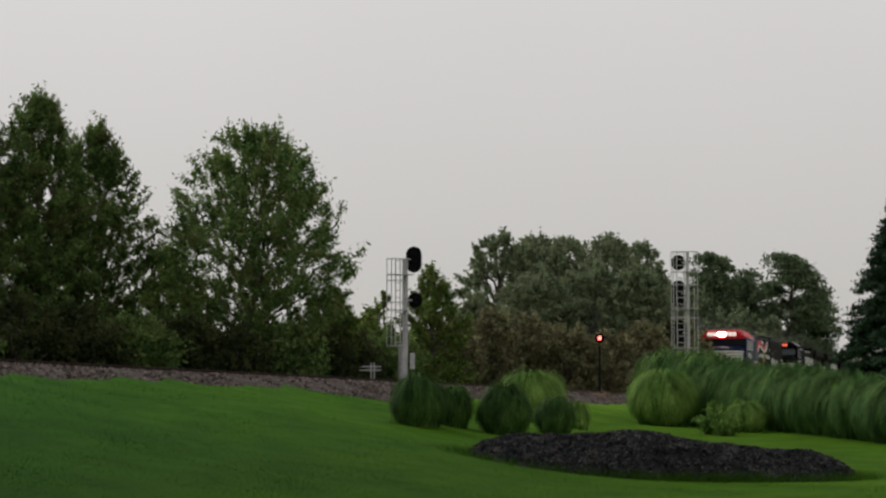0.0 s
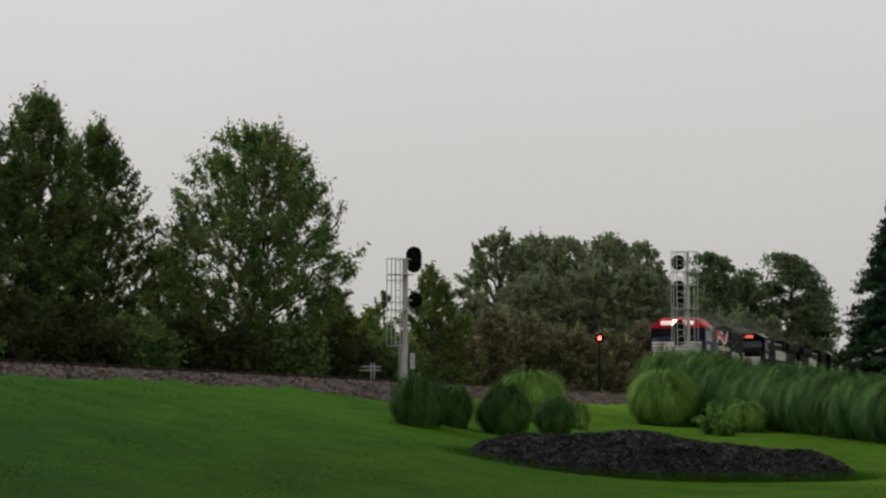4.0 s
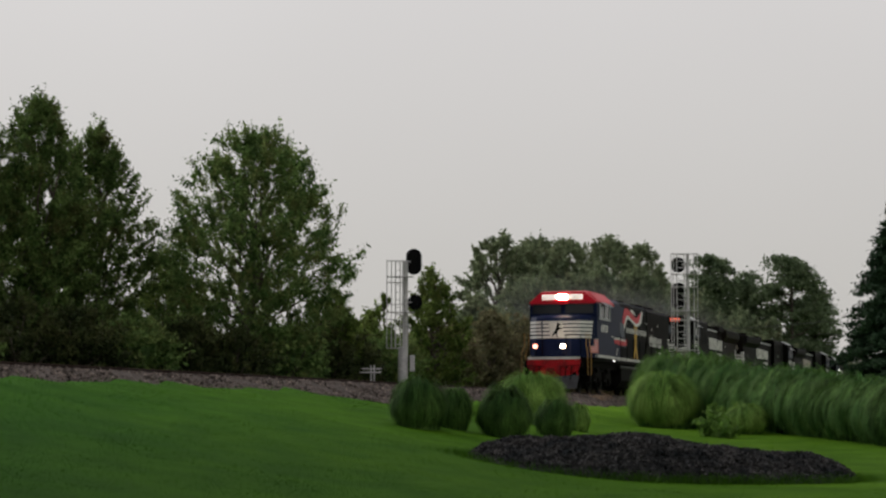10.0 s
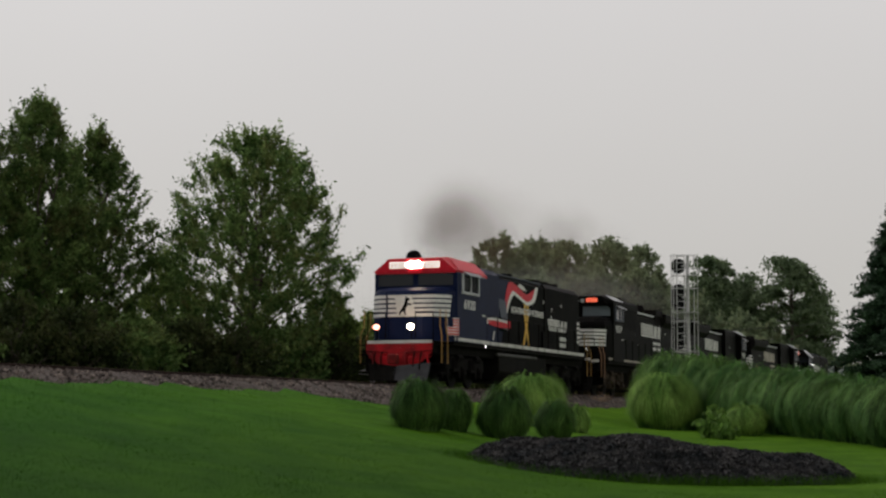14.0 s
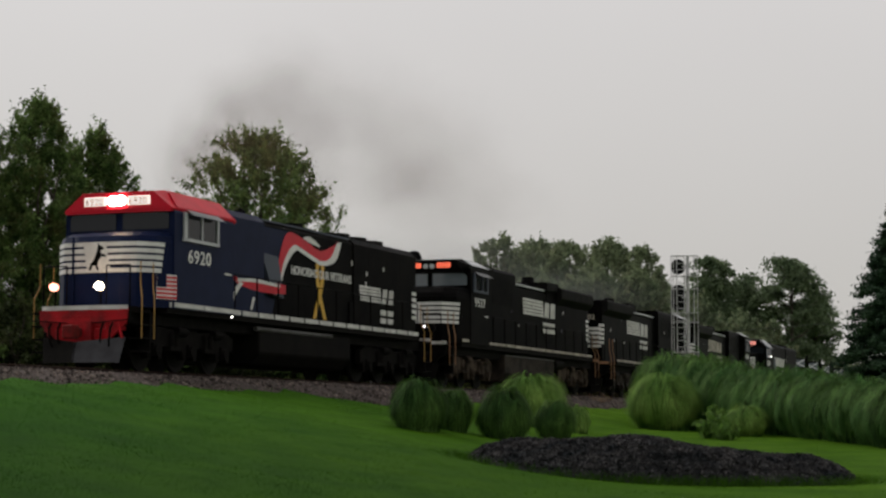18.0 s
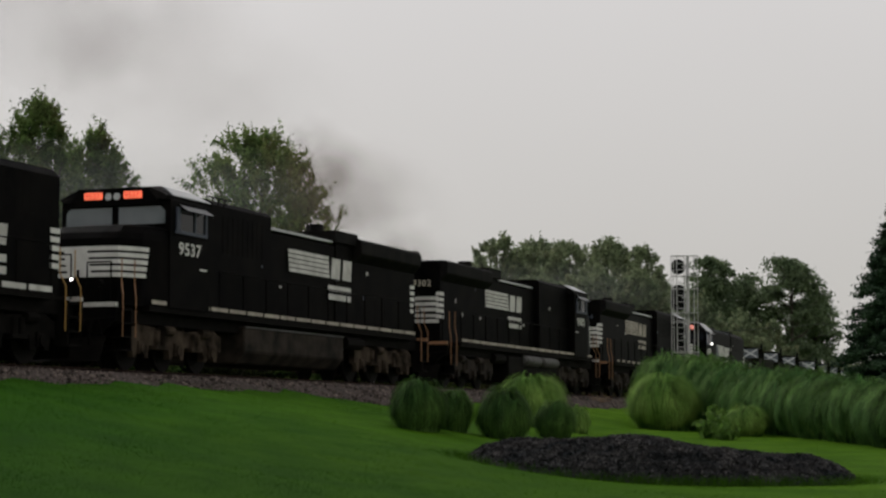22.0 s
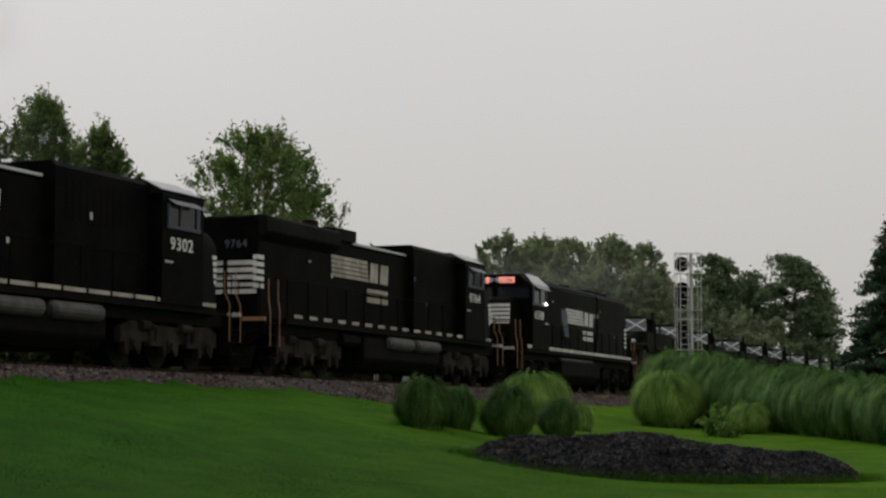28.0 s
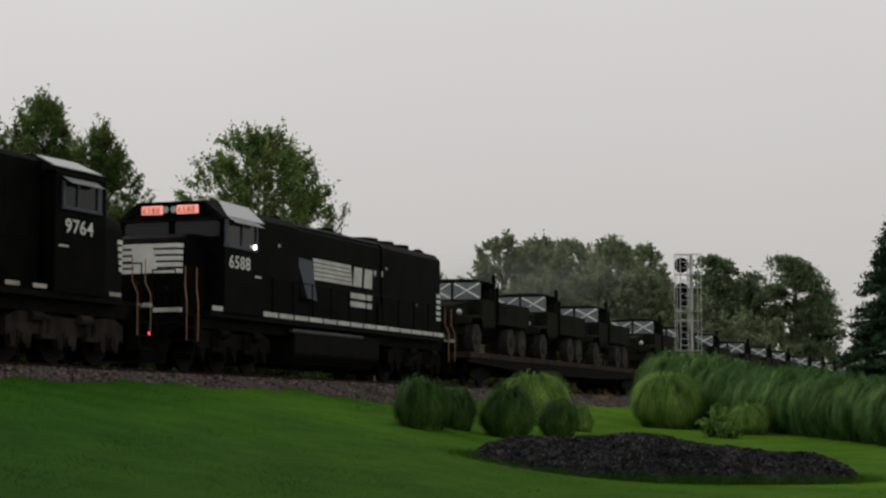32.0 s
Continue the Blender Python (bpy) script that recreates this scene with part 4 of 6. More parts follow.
def swoop(pts, n=24):
    """A smooth curve through a few (x, z) points."""
    pts = [np.array(p, float) for p in pts]
    pts = [2 * pts[0] - pts[1]] + pts + [2 * pts[-1] - pts[-2]]
    out = []
    m = len(pts) - 3
    for k in range(n + 1):
        t = k / n * m
        i = min(int(t), m - 1)
        f = t - i
        p0, p1, p2, p3 = pts[i:i + 4]
        out.append(tuple(0.5 * (2 * p1 + (p2 - p0) * f + (2 * p0 - 5 * p1 + 4 * p2 - p3) * f * f + (3 * p1 - p0 - 3 * p2 + p3) * f ** 3)))
    return out


def locomotive(kind, number, livery, label, lit, side):
    """kind: emd or ge. livery: black, or the navy, red and white one. lit: which lamps burn. side: the side that carries lettering."""
    ge = kind == "ge"
    length = 22.30 if ge else 21.70
    half = length / 2
    vet = livery == "veterans"
    loco = new("locomotive")
    body = M_NAVY if vet else M_BLACK
    frame_dirt = (M_DUST if number == "9537" else M_DIRTY) if ge else M_SOOT
    sill = M_STRIPE_OLD if ge else M_STRIPE
    rail_mat = M_RAILING if vet else M_RAILING_OLD

    def X(w):
        return half - w
    end = length - 0.75
    hood_end = length - (1.05 if ge else 1.10)
    slim = not ge and not vet
    cab_front, cab_back = (3.12, 5.25) if ge else ((2.90, 5.25) if slim else (2.42, 5.75))
    lift = 0.08 if ge else 0.0
    eave = 0.20 if ge else 0.0
    rise = 0.10 if slim else 0.0

    # underframe, ends, couplers
    bm = B()
    box(bm, X(0.75), X(end), -1.25, 1.25, 1.12, 1.42)
    box(bm, X(2.2), X(length - 2.0), -1.5, 1.5, 1.42, 1.56)
    box(bm, X(0.75), X(2.2), -1.05, 1.05, 1.42, 1.56)
    box(bm, X(length - 2.0), X(end), -1.05, 1.05, 1.42, 1.56)
    part("underframe", bm, M_SOOT, loco)
    for w0, s, mat, nm in ((0.75, 1, M_PILOTRED if vet else M_BLACK, "front_pilot"), (end, -1, M_BLACK, "rear_pilot")):
        bm = B()
        slim_end = 0.84 if vet and s > 0 else 1.0
        prism(bm, [(k * slim_end, z) for k, z in ((-1.42, 1.12), (-1.45, 1.45), (1.45, 1.45), (1.42, 1.12), (1.12, 0.90), (0.72, 0.62), (-0.72, 0.62), (-1.12, 0.90))], X(w0) - 0.05, X(w0) + 0.05, "x")
        box(bm, X(w0) + s * 0.02, X(w0) + s * 0.22, -0.32, 0.32, 0.62, 1.15)
        for y in (-1.0, -0.65, 0.65, 1.0):
            rod(bm, (X(w0) + s * 0.09, y, 1.15), (X(w0) + s * 0.09, y + 0.1, 0.75), 0.035, 6)
        part(nm, bm, mat, loco)
        lead_end = vet and s > 0
        ledge = [(X(0.80), 1.18), (X(0.72), 1.02), (X(0.66), 0.55), (X(0.65), 0.0), (X(0.66), -0.55), (X(0.72), -1.02), (X(0.80), -1.18)]
        if lead_end:
            # the anticlimber: a ribbed ledge bowed out over the coupler
            bm = B()
            for z0, z1, f in ((1.30, 1.44, 1.0), (1.22, 1.30, 0.86), (1.08, 1.22, 0.96), (0.94, 1.08, 0.62)):
                prism(bm, [(X(0.76) + (px - X(0.76)) * f, py * (0.90 + 0.10 * f)) for px, py in ledge], z0, z1, "z")
            part("anticlimber", bm, M_PILOTRED, loco, "grimy red ribbed anticlimber")
            for k in (-1, 1):
                bm = B()
                prism(bm, [(X(0.74), 0.50), (X(0.74), 1.0), (X(0.62), 0.98), (X(0.65), 0.56)], k * 0.34, k * 0.72, "y")
                part("pilot_plate", soften(bm, 0.03), M_PILOTRED, loco)
        bm = B()
        box(bm, X(w0), X(w0) + s * 0.55, -0.09, 0.09, 0.78, 1.0)
        box(bm, X(w0) + s * 0.45, X(w0) + s * 0.75, -0.16, 0.16, 0.72, 1.06)
        part("coupler", soften(bm, 0.03), M_DARKRED if vet and s > 0 else M_SOOT, loco)
        bm = B()
        ring = []
        for k in (-1, -0.5, 0, 0.5, 1):
            out = 0.42 - 0.40 * abs(k)
            ring.append([(X(w0) + s * (out + 0.10), k * 1.02 - 0.03, 0.16), (X(w0) + s * (out + 0.10), k * 1.02 + 0.03, 0.16), (X(w0) + s * (out - 0.04), k * 1.12 + 0.03, 0.66 + 0.12 * abs(k)), (X(w0) + s * (out - 0.04), k * 1.12 - 0.03, 0.66 + 0.12 * abs(k))])
        if lead_end:
            bm.free()
            # shade painted in: the wing turned from the light gets the black coat
            for wing, coat, tell in ((ring[:3], M_SOOT, "plough wing coloured black for its shaded side"), (ring[2:], M_PLOUGH, "scuffed grey plough wing")):
                bm = B()
                loft(bm, wing)
                part("plough_wing", bm, coat, loco, tell)
        else:
            loft(bm, ring)
            part("snow_plough", bm, M_SOOT, loco)
        for yy in (-0.85, -0.6, 0.6, 0.85):
            bm = B()
            q = X(w0) + s * 0.1
            path(bm, [(q, yy, 1.12), (q + s * 0.10, yy, 1.0), (q + s * 0.12, yy * 0.97, 0.72), (q + s * 0.05, yy * 0.92, 0.55)], 0.026, 6)
            part("air_hose", bm, M_SOOT, loco)
        bm = B()
        path(bm, [(X(w0) + s * 0.10, -1.4, 1.2), (X(w0) + s * 0.14, -0.3, 1.12), (X(w0) + s * 0.14, 0.3, 1.12), (X(w0) + s * 0.10, 1.4, 1.2)], 0.016, 5)
        part("uncoupling_lever", bm, M_SOOT, loco)
        for y in (-1, 1):
            bm = B()
            for i in range(4):
                z = 0.42 + 0.32 * i
                box(bm, X(w0) - s * (0.10 + 0.0 * i), X(w0) - s * 0.62, y * 1.12, y * 1.50, z, z + 0.035)
            box(bm, X(w0) - s * 0.64, X(w0) - s * 0.60, y * 1.12, y * 1.48, 0.42, 1.45)
            part("step_well", bm, M_SOOT, loco)
            bm = B()
            for wx, top in ((0.16, 2.62), (0.78, 2.62)):
                px = X(w0) - s * wx
                path(bm, [(px, y * 1.50, 0.75), (px, y * 1.50, 1.75), (px - s * 0.10, y * 1.40, 2.05), (px - s * 0.10, y * 1.40, top)], 0.016, 6)
            part("grab_rail", bm, rail_mat, loco, "yellow painted grab rail")
        # end platform railing
        for ya, yb in ((-1.2, -0.55), (0.55, 1.2)):
            bm = B()
            path(bm, [(X(w0) - s * 0.1, ya, 1.5), (X(w0) - s * 0.1, ya, 2.53), (X(w0) - s * 0.1, yb, 2.53), (X(w0) - s * 0.1, yb, 1.5)], 0.02, 5)
            part("end_railing", bm, M_BLACK, loco)
        if lead_end:
            bm = nose_band(ledge, 1.445, 1.55, 0.0, 0.02)
        else:
            bm = B()
            box(bm, X(w0) - 0.06, X(w0) + 0.06, -1.42, 1.42, 1.455, 1.56)
        part("end_stripe", bm, M_RAILING_OLD if ge and s < 0 else M_STRIPE, loco, "weathered tan end beam" if ge and s < 0 else "pale reflective stripe")

    # trucks and tank
    tc = 4.15 if ge else 3.95
    loco_truck(loco, X(tc), frame_dirt)
    loco_truck(loco, X(length - tc), frame_dirt)
    bm = B()
    t0, t1 = (7.6, 14.4) if ge else (7.6, 14.0)
    prism(bm, [(-1.42, 0.62), (-1.42, 1.30), (1.42, 1.30), (1.42, 0.62), (1.15, 0.30), (-1.15, 0.30)], X(t1), X(t0), "x")
    part("fuel_tank", soften(bm, 0.04), M_DIRTY if number == "9537" else M_TANK, loco)
    for y in (-1, 1):
        bm = B()
        if ge:
            rod(bm, (X(14.7), y * 1.25, 1.15), (X(16.0), y * 1.25, 1.15), 0.2, 10)
        else:
            # thin pale tube that stands in for the highlight line along the tank
            rod(bm, (X(7.4), y * 1.40, 1.27), (X(12.6), y * 1.40, 1.27), 0.065, 8)
        part("air_reservoir", bm, M_TANK if ge else M_DULLGREY, loco)
        if ge and y < 0:
            for wa, wb in ((7.9, 10.1), (10.4, 12.5)):
                bm = B()
                for k0, k1, r1, r2 in ((wa, wa + 0.12, 0.12, 0.21), (wa + 0.12, wb - 0.12, 0.21, 0.21), (wb - 0.12, wb, 0.21, 0.12)):
                    rod(bm, (X(k0), y * 1.43, 1.16), (X(k1), y * 1.43, 1.16), r1, 14, r2)
                part("main_reservoir", bm, M_DULLGREY, loco, "dull grey air tank under the sill")
        elif ge:
            # highlight on the tank's top edge, modelled as a pale grey strip
            bm = B()
            box(bm, X(14.35), X(7.65), 1.40, 1.45, 1.27, 1.31)
            part("tank_edge", bm, M_DULLGREY, loco, "painted highlight on the fuel tank's top edge")
        # reflective sill stripe in lengths between the stanchions
        n = 17
        a, b = 2.25, length - 2.05
        for i in range(n):
            w0 = a + (b - a) * i / n + 0.06
            w1 = a + (b - a) * (i + (0.62 if number == "9764" else 1)) / n - 0.06
            bm = B()
            z = 1.575
            box(bm, X(w0), X(w1), y * 1.495, y * 1.512, z + (0.03 if ge else 0), z + 0.125)
            part("sill_stripe", bm, sill, loco)
        # walkway handrail
        rails = B()
        pts = [(X(6.0), y * 1.46, 2.65), (X(length - 2.1), y * 1.46, 2.65)]
        path(rails, pts, 0.018, 5)
        part("handrail", rails, M_BLACK, loco)
        for i in range(11):
            w = 6.0 + (length - 8.1) * i / 10
            bm = B()
            rod(bm, (X(w), y * 1.47, 1.5), (X(w), y * 1.46, 2.66), 0.02, 5)
            part("stanchion", bm, M_BLACK, loco)

    # nose
    plan = [(X(cab_front + 0.04), 1.53), (X(2.05 if ge else 1.85), 1.36), (X(1.48), 1.02), (X(1.40), 0.6), (X(1.40), -0.6), (X(1.48), -1.02), (X(2.05 if ge else 1.85), -1.36), (X(cab_front + 0.04), -1.53)]
    if slim:
        plan = [(X(cab_front + 0.04), 1.02), (X(1.62), 0.98), (X(1.52), 0.90), (X(1.48), 0.6), (X(1.48), -0.6), (X(1.52), -0.90), (X(1.62), -0.98), (X(cab_front + 0.04), -1.02)]
    bm = B()
    rings = []
    for z, pull in ((1.55, 0.0), (3.16 + rise, 0.0), (3.32 + rise, 0.10), (3.42 + lift + rise, 0.34), (3.48 + lift + rise, 0.75)):
        rings.append([(x - pull * (1 if x > X(cab_front - 0.1) else 0), y * (1 - pull * 0.12), z) for x, y in plan])
    loft(bm, rings)
    part("nose", bm, body, loco)
    bars = 5
    top, bot = (2.97, 2.24) if ge else (3.16 + rise, 2.42 + rise)
    drop = top - 3.16
    pitch = (top - bot) / (bars - 0.45)
    for i in range(bars):
        z1 = top - i * pitch
        part("nose_stripe", nose_band(plan, z1 - pitch * 0.66, z1, (0.50 + 0.05 * i) if ge else (0.90 + 0.015 * i if slim else 0.05 + 0.09 * i)), M_WHITE, loco)
    bm = B()
    prism(bm, [(-0.30, bot), (-0.42, top), (0.20, top), (0.36, bot)], X(1.386) + (-0.08 if slim else 0), X(1.37) + (-0.08 if slim else 0), "x")
    part("nose_panel", bm, M_WHITE, loco)
    # the emblem on the nose, as a plain dark shape
    if vet:
        bm = B()
        prism(bm, [(-0.26, 2.47), (-0.20, 2.62), (-0.13, 2.70), (-0.06, 2.84), (-0.01, 3.02), (0.00, 3.13), (0.06, 3.07), (0.16, 3.02), (0.15, 2.96), (0.07, 2.96), (0.08, 2.88), (0.22, 2.84), (0.23, 2.79), (0.09, 2.80), (0.02, 2.70), (-0.01, 2.58), (0.04, 2.47), (-0.02, 2.46), (-0.07, 2.58), (-0.14, 2.58), (-0.20, 2.46)][::-1], X(1.37), X(1.362), "x")
        part("emblem", bm, M_BLACK, loco)
    bm = B()
    box(bm, X(1.37), X(1.34), -0.03, 0.03, 1.6, 2.4)
    box(bm, X(1.395), X(1.36), -0.72, -0.68, 1.6, 3.3)
    part("nose_door_trim", bm, body, loco)

    # cab
    bm = B()
    sec = [(-1.55, 1.56), (-1.55, 3.95 + lift + eave), (-1.48, 4.10 + lift + eave), (1.48, 4.10 + lift + eave), (1.55, 3.95 + lift + eave), (1.55, 1.56)]
    prism(bm, sec, X(cab_back), X(cab_front), "x")
    part("cab", bm, body, loco)
    bm = B()
    f = 0.06
    ring = lambda w, up: [(X(w), -1.54, 4.06 + lift + eave), (X(w), -1.0, 4.42 + up + lift), (X(w), 1.0, 4.42 + up + lift), (X(w), 1.54, 4.06 + lift + eave), (X(w), 1.50, 3.98 + lift + eave), (X(w), -1.50, 3.98 + lift + eave)]
    loft(bm, [ring(cab_front - 0.12, 0.08), ring(cab_front + 0.5, 0.16), ring(cab_back + 0.15, 0.14)])
    part("cab_roof", bm, M_RED if vet else M_BLACKTOP, loco, "red cab roof" if vet else "wet black cab roof")
    for y in (-1, 1):
        bm = B()
        o = [(X(cab_front + 0.15), y * 1.53, 4.085 + lift + eave), (X(cab_back + 0.05), y * 1.53, 4.085 + lift + eave), (X(cab_back + 0.05), y * 1.06, 4.53 + lift), (X(cab_front + 0.55), y * 1.06, 4.55 + lift)]
        v = [bm.verts.new(p) for p in o] + [bm.verts.new((p[0], p[1], p[2] + 0.02)) for p in o]
        for q in ((0, 1, 2, 3), (4, 5, 6, 7), (0, 1, 5, 4), (1, 2, 6, 5), (2, 3, 7, 6), (3, 0, 4, 7)):
            bm.faces.new([v[i] for i in q])
        bmesh.ops.recalc_face_normals(bm, faces=bm.faces)
        # on black units the silver paints in sky reflected off a wet roof
        part("roof_panel", bm, M_RED if vet else M_SILVER, loco, "" if vet else "roof panel with wet sky sheen put into its colour")
        # side window with frame, posts and a sunshade
        bm = B()
        wa, wb, za, zb = (3.55, 4.95, 3.50, 4.04) if ge else (3.02, 4.72, 3.34, 3.95)
        box(bm, X(wa), X(wb), y * 1.552, y * 1.565, za, zb)
        win = part("side_window", bm, M_GLASS, loco)
        bm = B()
        for a, b2, z0, z1 in ((wa - 0.16, wa + 0.01, za - 0.05, zb + 0.05), (wa + 0.80, wa + 0.86, za - 0.05, zb), (wb - 0.03, wb + 0.07, za - 0.05, zb + 0.02), (wa - 0.2, wb + 0.09, za - 0.07, za + 0.01)):
            box(bm, X(a), X(b2), y * 1.555, y * 1.60, z0, z1)
        part("window_frame", bm, M_SILVER if vet else M_GREYPANEL, win, "metal window frame")
        bm = B()
        v = [bm.verts.new(p) for p in ((X(wa), y * 1.56, zb + 0.12), (X(wb + 0.05), y * 1.56, zb + 0.12), (X(wb + 0.05), y * 1.80, zb - 0.04), (X(wa), y * 1.80, zb - 0.04))]
        bm.faces.new(v)
        bmesh.ops.solidify(bm, geom=bm.faces[:], thickness=0.02)
        part("sunshade", bm, M_SILVER, loco, "pale sunshade over the cab window")
    for y in (-1, 1):
        bm = B()
        o = [(y * 0.10, 3.55 + 1.3 * lift), (y * 1.40, 3.55 + 1.3 * lift), (y * 1.40, 3.90 + lift), (y * 1.28, 4.02 + lift), (y * 0.10, 4.02 + lift)]
        prism(bm, o, X(cab_front) + 0.0, X(cab_front) + 0.025, "x")
        part("windscreen", bm, M_SCREEN_PALE if ge else M_SCREEN, loco)
    # brow with number boards and headlight
    bm = B()
    prism(bm, [(-1.30, 4.06 + lift), (-0.98, 4.48 + lift), (0.98, 4.48 + lift), (1.30, 4.06 + lift)], X(cab_front) + 0.0, X(cab_front) + 0.14, "x")
    part("brow", bm, M_RED if vet else M_BLACK, loco)
    board = M_BOARD_WHITE if vet else ((M_BOARD_PINK if slim else M_BOARD_RED) if lit else M_GREYPANEL)
    inner = 0.20 if slim else 0.30
    broad, b_lo, b_hi = (0.52, 4.22 + lift, 4.40 + lift) if ge else (0.64, 4.16, 4.39)
    for y in (-1, 1):
        bm = B()
        box(bm, X(cab_front) + 0.13, X(cab_front) + 0.17, y * inner, y * (inner + broad), b_lo, b_hi)
        nb = part("number_board", soften(bm, 0.02), board, loco, "lit number board")
        lettering(number, 0.19 if ge else 0.24, M_DIGIT if (vet or lit) else M_WHITE, nb, Matrix.Translation((X(cab_front) + 0.176, y * (inner + broad / 2) - (0.22 if ge else 0.28), b_lo + 0.025)) @ pose(0, 0, 0, 0, 0, 90), "board_digit", 0.003, 1.1)
    bm = B()
    for y in (-0.12, 0.12):
        rod(bm, (X(cab_front) + 0.10, y, 4.28 + lift), (X(cab_front) + 0.185, y, 4.28 + lift), 0.125 if vet else 0.09, 14)
    part("headlight", bm, M_HEADLIGHT if vet else M_SILVER, loco, "lit twin headlight" if vet else "twin headlight, not lit")
    for y, m in ((-0.95, M_DITCH_DIM if vet else M_BLACK), (0.95, M_DITCH if vet else M_BLACK)):
        bm = B()
        yy = y if not vet else (-0.84 if y < 0 else 0.42)
        rod(bm, (X(0.80), yy, 2.02), (X(0.66), yy, 2.02), 0.095, 14)
        part("ditch_light", bm, m, loco, "glowing ditch light" if vet else "ditch light, not lit")
        bm = B()
        rod(bm, (X(0.82), yy, 1.5), (X(0.82), yy, 1.95), 0.03, 6)
        part("ditch_light_post", bm, M_BLACK, loco)

    # hood
    hb = M_BLACK
    if ge:
        spans = ((cab_back + 0.15, 9.6, 1.24, 4.56, 0.12), (9.6, 14.6, 1.02, 4.22, 0.16), (14.6, hood_end, 1.05, 4.35, 0.12))
    else:
        spans = ((cab_back + 0.15, 8.3, 1.22, 4.45, 0.20), (8.3, 15.2, 0.98, 4.48, 0.22), (15.2, hood_end, 1.02, 4.48, 0.2))
    for i, (a, b, w, zt, ch) in enumerate(spans):
        bm = B()
        prism(bm, [(-w, 1.56), (-w, zt - ch), (-w + ch, zt), (w - ch, zt), (w, zt - ch), (w, 1.56)], X(b), X(a), "x")
        part("hood", bm, M_NAVY if (vet and i == 0) else hb, loco)
    for y in (-1, 1):
        for i in range(12):
            w0 = 9.9 + i * 0.83 if not ge else 9.8 + i * 0.8
            if w0 + 0.7 > hood_end:
                break
            bm = B()
            box(bm, X(w0), X(w0 + 0.74), y * 0.9, y * (spans[1][2] + 0.003 if i < 6 else spans[2][2] + 0.003), 1.75, 2.45 if not ge else 2.6)
            part("hood_door", bm, hb, loco)
    # roof fittings
    if ge:
        bm = B()
        prism(bm, [(-1.32, 3.95), (-1.32, 4.36), (-1.24, 4.42), (1.24, 4.42), (1.32, 4.36), (1.32, 3.95), (1.05, 3.70), (-1.05, 3.70)], X(hood_end - 0.02), X(16.0), "x")
        part("radiator", soften(bm, 0.03), M_BLACKTOP, loco)
        bm = B()
        prism(bm, [(-1.15, 4.2), (-1.15, 4.55), (1.15, 4.55), (1.15, 4.2)], X(16.1), X(14.4), "x")
        part("exhaust_hatch", bm, M_BLACKTOP, loco)
        bm = B()
        rod(bm, (X(15.4), 0, 4.4), (X(15.4), 0, 4.85), 0.32, 12, 0.26)
        part("exhaust_stack", bm, M_BLACKTOP, loco)
        for y in (-1, 1):
            # wet sheen on the hood edge, built as a silver strip
            bm = B()
            box(bm, X(14.4), X(9.8), y * 0.86, y * 1.035, 4.16, 4.23)
            part("roof_strip", bm, M_SILVER, loco, "painted wet sheen along the hood edge")
            bm = B()
            for k in range(9):
                box(bm, X(6.6 + k * 0.3), X(6.75 + k * 0.3), y * 1.24, y * 1.248, 3.2, 4.2)
            part("intake_grille", bm, M_BLACK, loco)
        bm = B()
        for k in range(4):
            path(bm, [(X(5.6 + k * 0.35), 1.20, 4.3), (X(5.6 + k * 0.35), 1.28, 4.62), (X(5.95 + k * 0.35), 1.28, 4.62)], 0.02, 5)
        part("roof_rail", bm, M_BLACK, loco)
    else:
        for w in (15.7, 17.1, 18.5):
            bm = B()
            rod(bm, (X(w), 0, 4.45), (X(w), 0, 4.66), 0.62, 18)
            rod(bm, (X(w), 0, 4.66), (X(w), 0, 4.70), 0.2, 10)
            part("radiator_fan", bm, M_BLACKTOP, loco)
        bm = B()
        rod(bm, (X(12.9), 0, 4.45), (X(12.9), 0, 4.72), 0.3, 10)
        box(bm, X(13.3), X(11.6), -0.45, 0.45, 4.46, 4.58)
        part("exhaust_stack", bm, M_BLACKTOP, loco)
        bm = B()
        for k in range(3):
            rod(bm, (X(9.3) + 0.0, 0.12 * (k - 1), 4.6 + 0.05 * k), (X(9.3) + 0.35, 0.14 * (k - 1), 4.62 + 0.05 * k), 0.03, 8, 0.07)
        part("horn", bm, M_BLACKTOP, loco)
        for y in (-1, 1):
            bm = B()
            for k in range(14):
                box(bm, X(15.5 + k * 0.3), X(15.68 + k * 0.3), y * 1.02, y * 1.0225, 3.35, 4.2)
            part("radiator_grille", bm, M_BLACK, loco)
            bm = B()
            prism(bm, [(X(8.25), 3.45), (X(9.35), 3.40), (X(9.75), 2.25), (X(9.05), 2.30)], y * 0.95, y * 1.16, "y")
            part("blower_duct", bm, M_GREYPANEL, loco, "grey blower duct plate")
            # highlight along the rounded hood edge, built as a pale strip
            bm = B()
            box(bm, X(15.1), X(8.4), y * 0.80, y * 0.90, 4.40, 4.445)
            part("roof_strip", bm, M_GREYPANEL, loco, "painted wet sheen along the hood edge")
    # small plates on the flanks
    rng = random.Random(int(number))
    for y in (-1, 1):
        for k in range(7):
            w = rng.uniform(6.2, hood_end - 1.5)
            lat = next(q[2] for q in spans if q[0] <= w <= q[1]) if w > spans[0][0] else spans[0][2]
            z = rng.choice((2.55, 3.0, 3.35, 3.6))
            bm = B()
            box(bm, X(w), X(w) + rng.uniform(0.07, 0.16), y * (lat - 0.02), y * (lat + 0.008), z, z + rng.uniform(0.06, 0.18))
            part("warning_plate", bm, M_STRIPE if rng.random() < 0.8 else M_GREYPANEL, loco)
        bm = B()
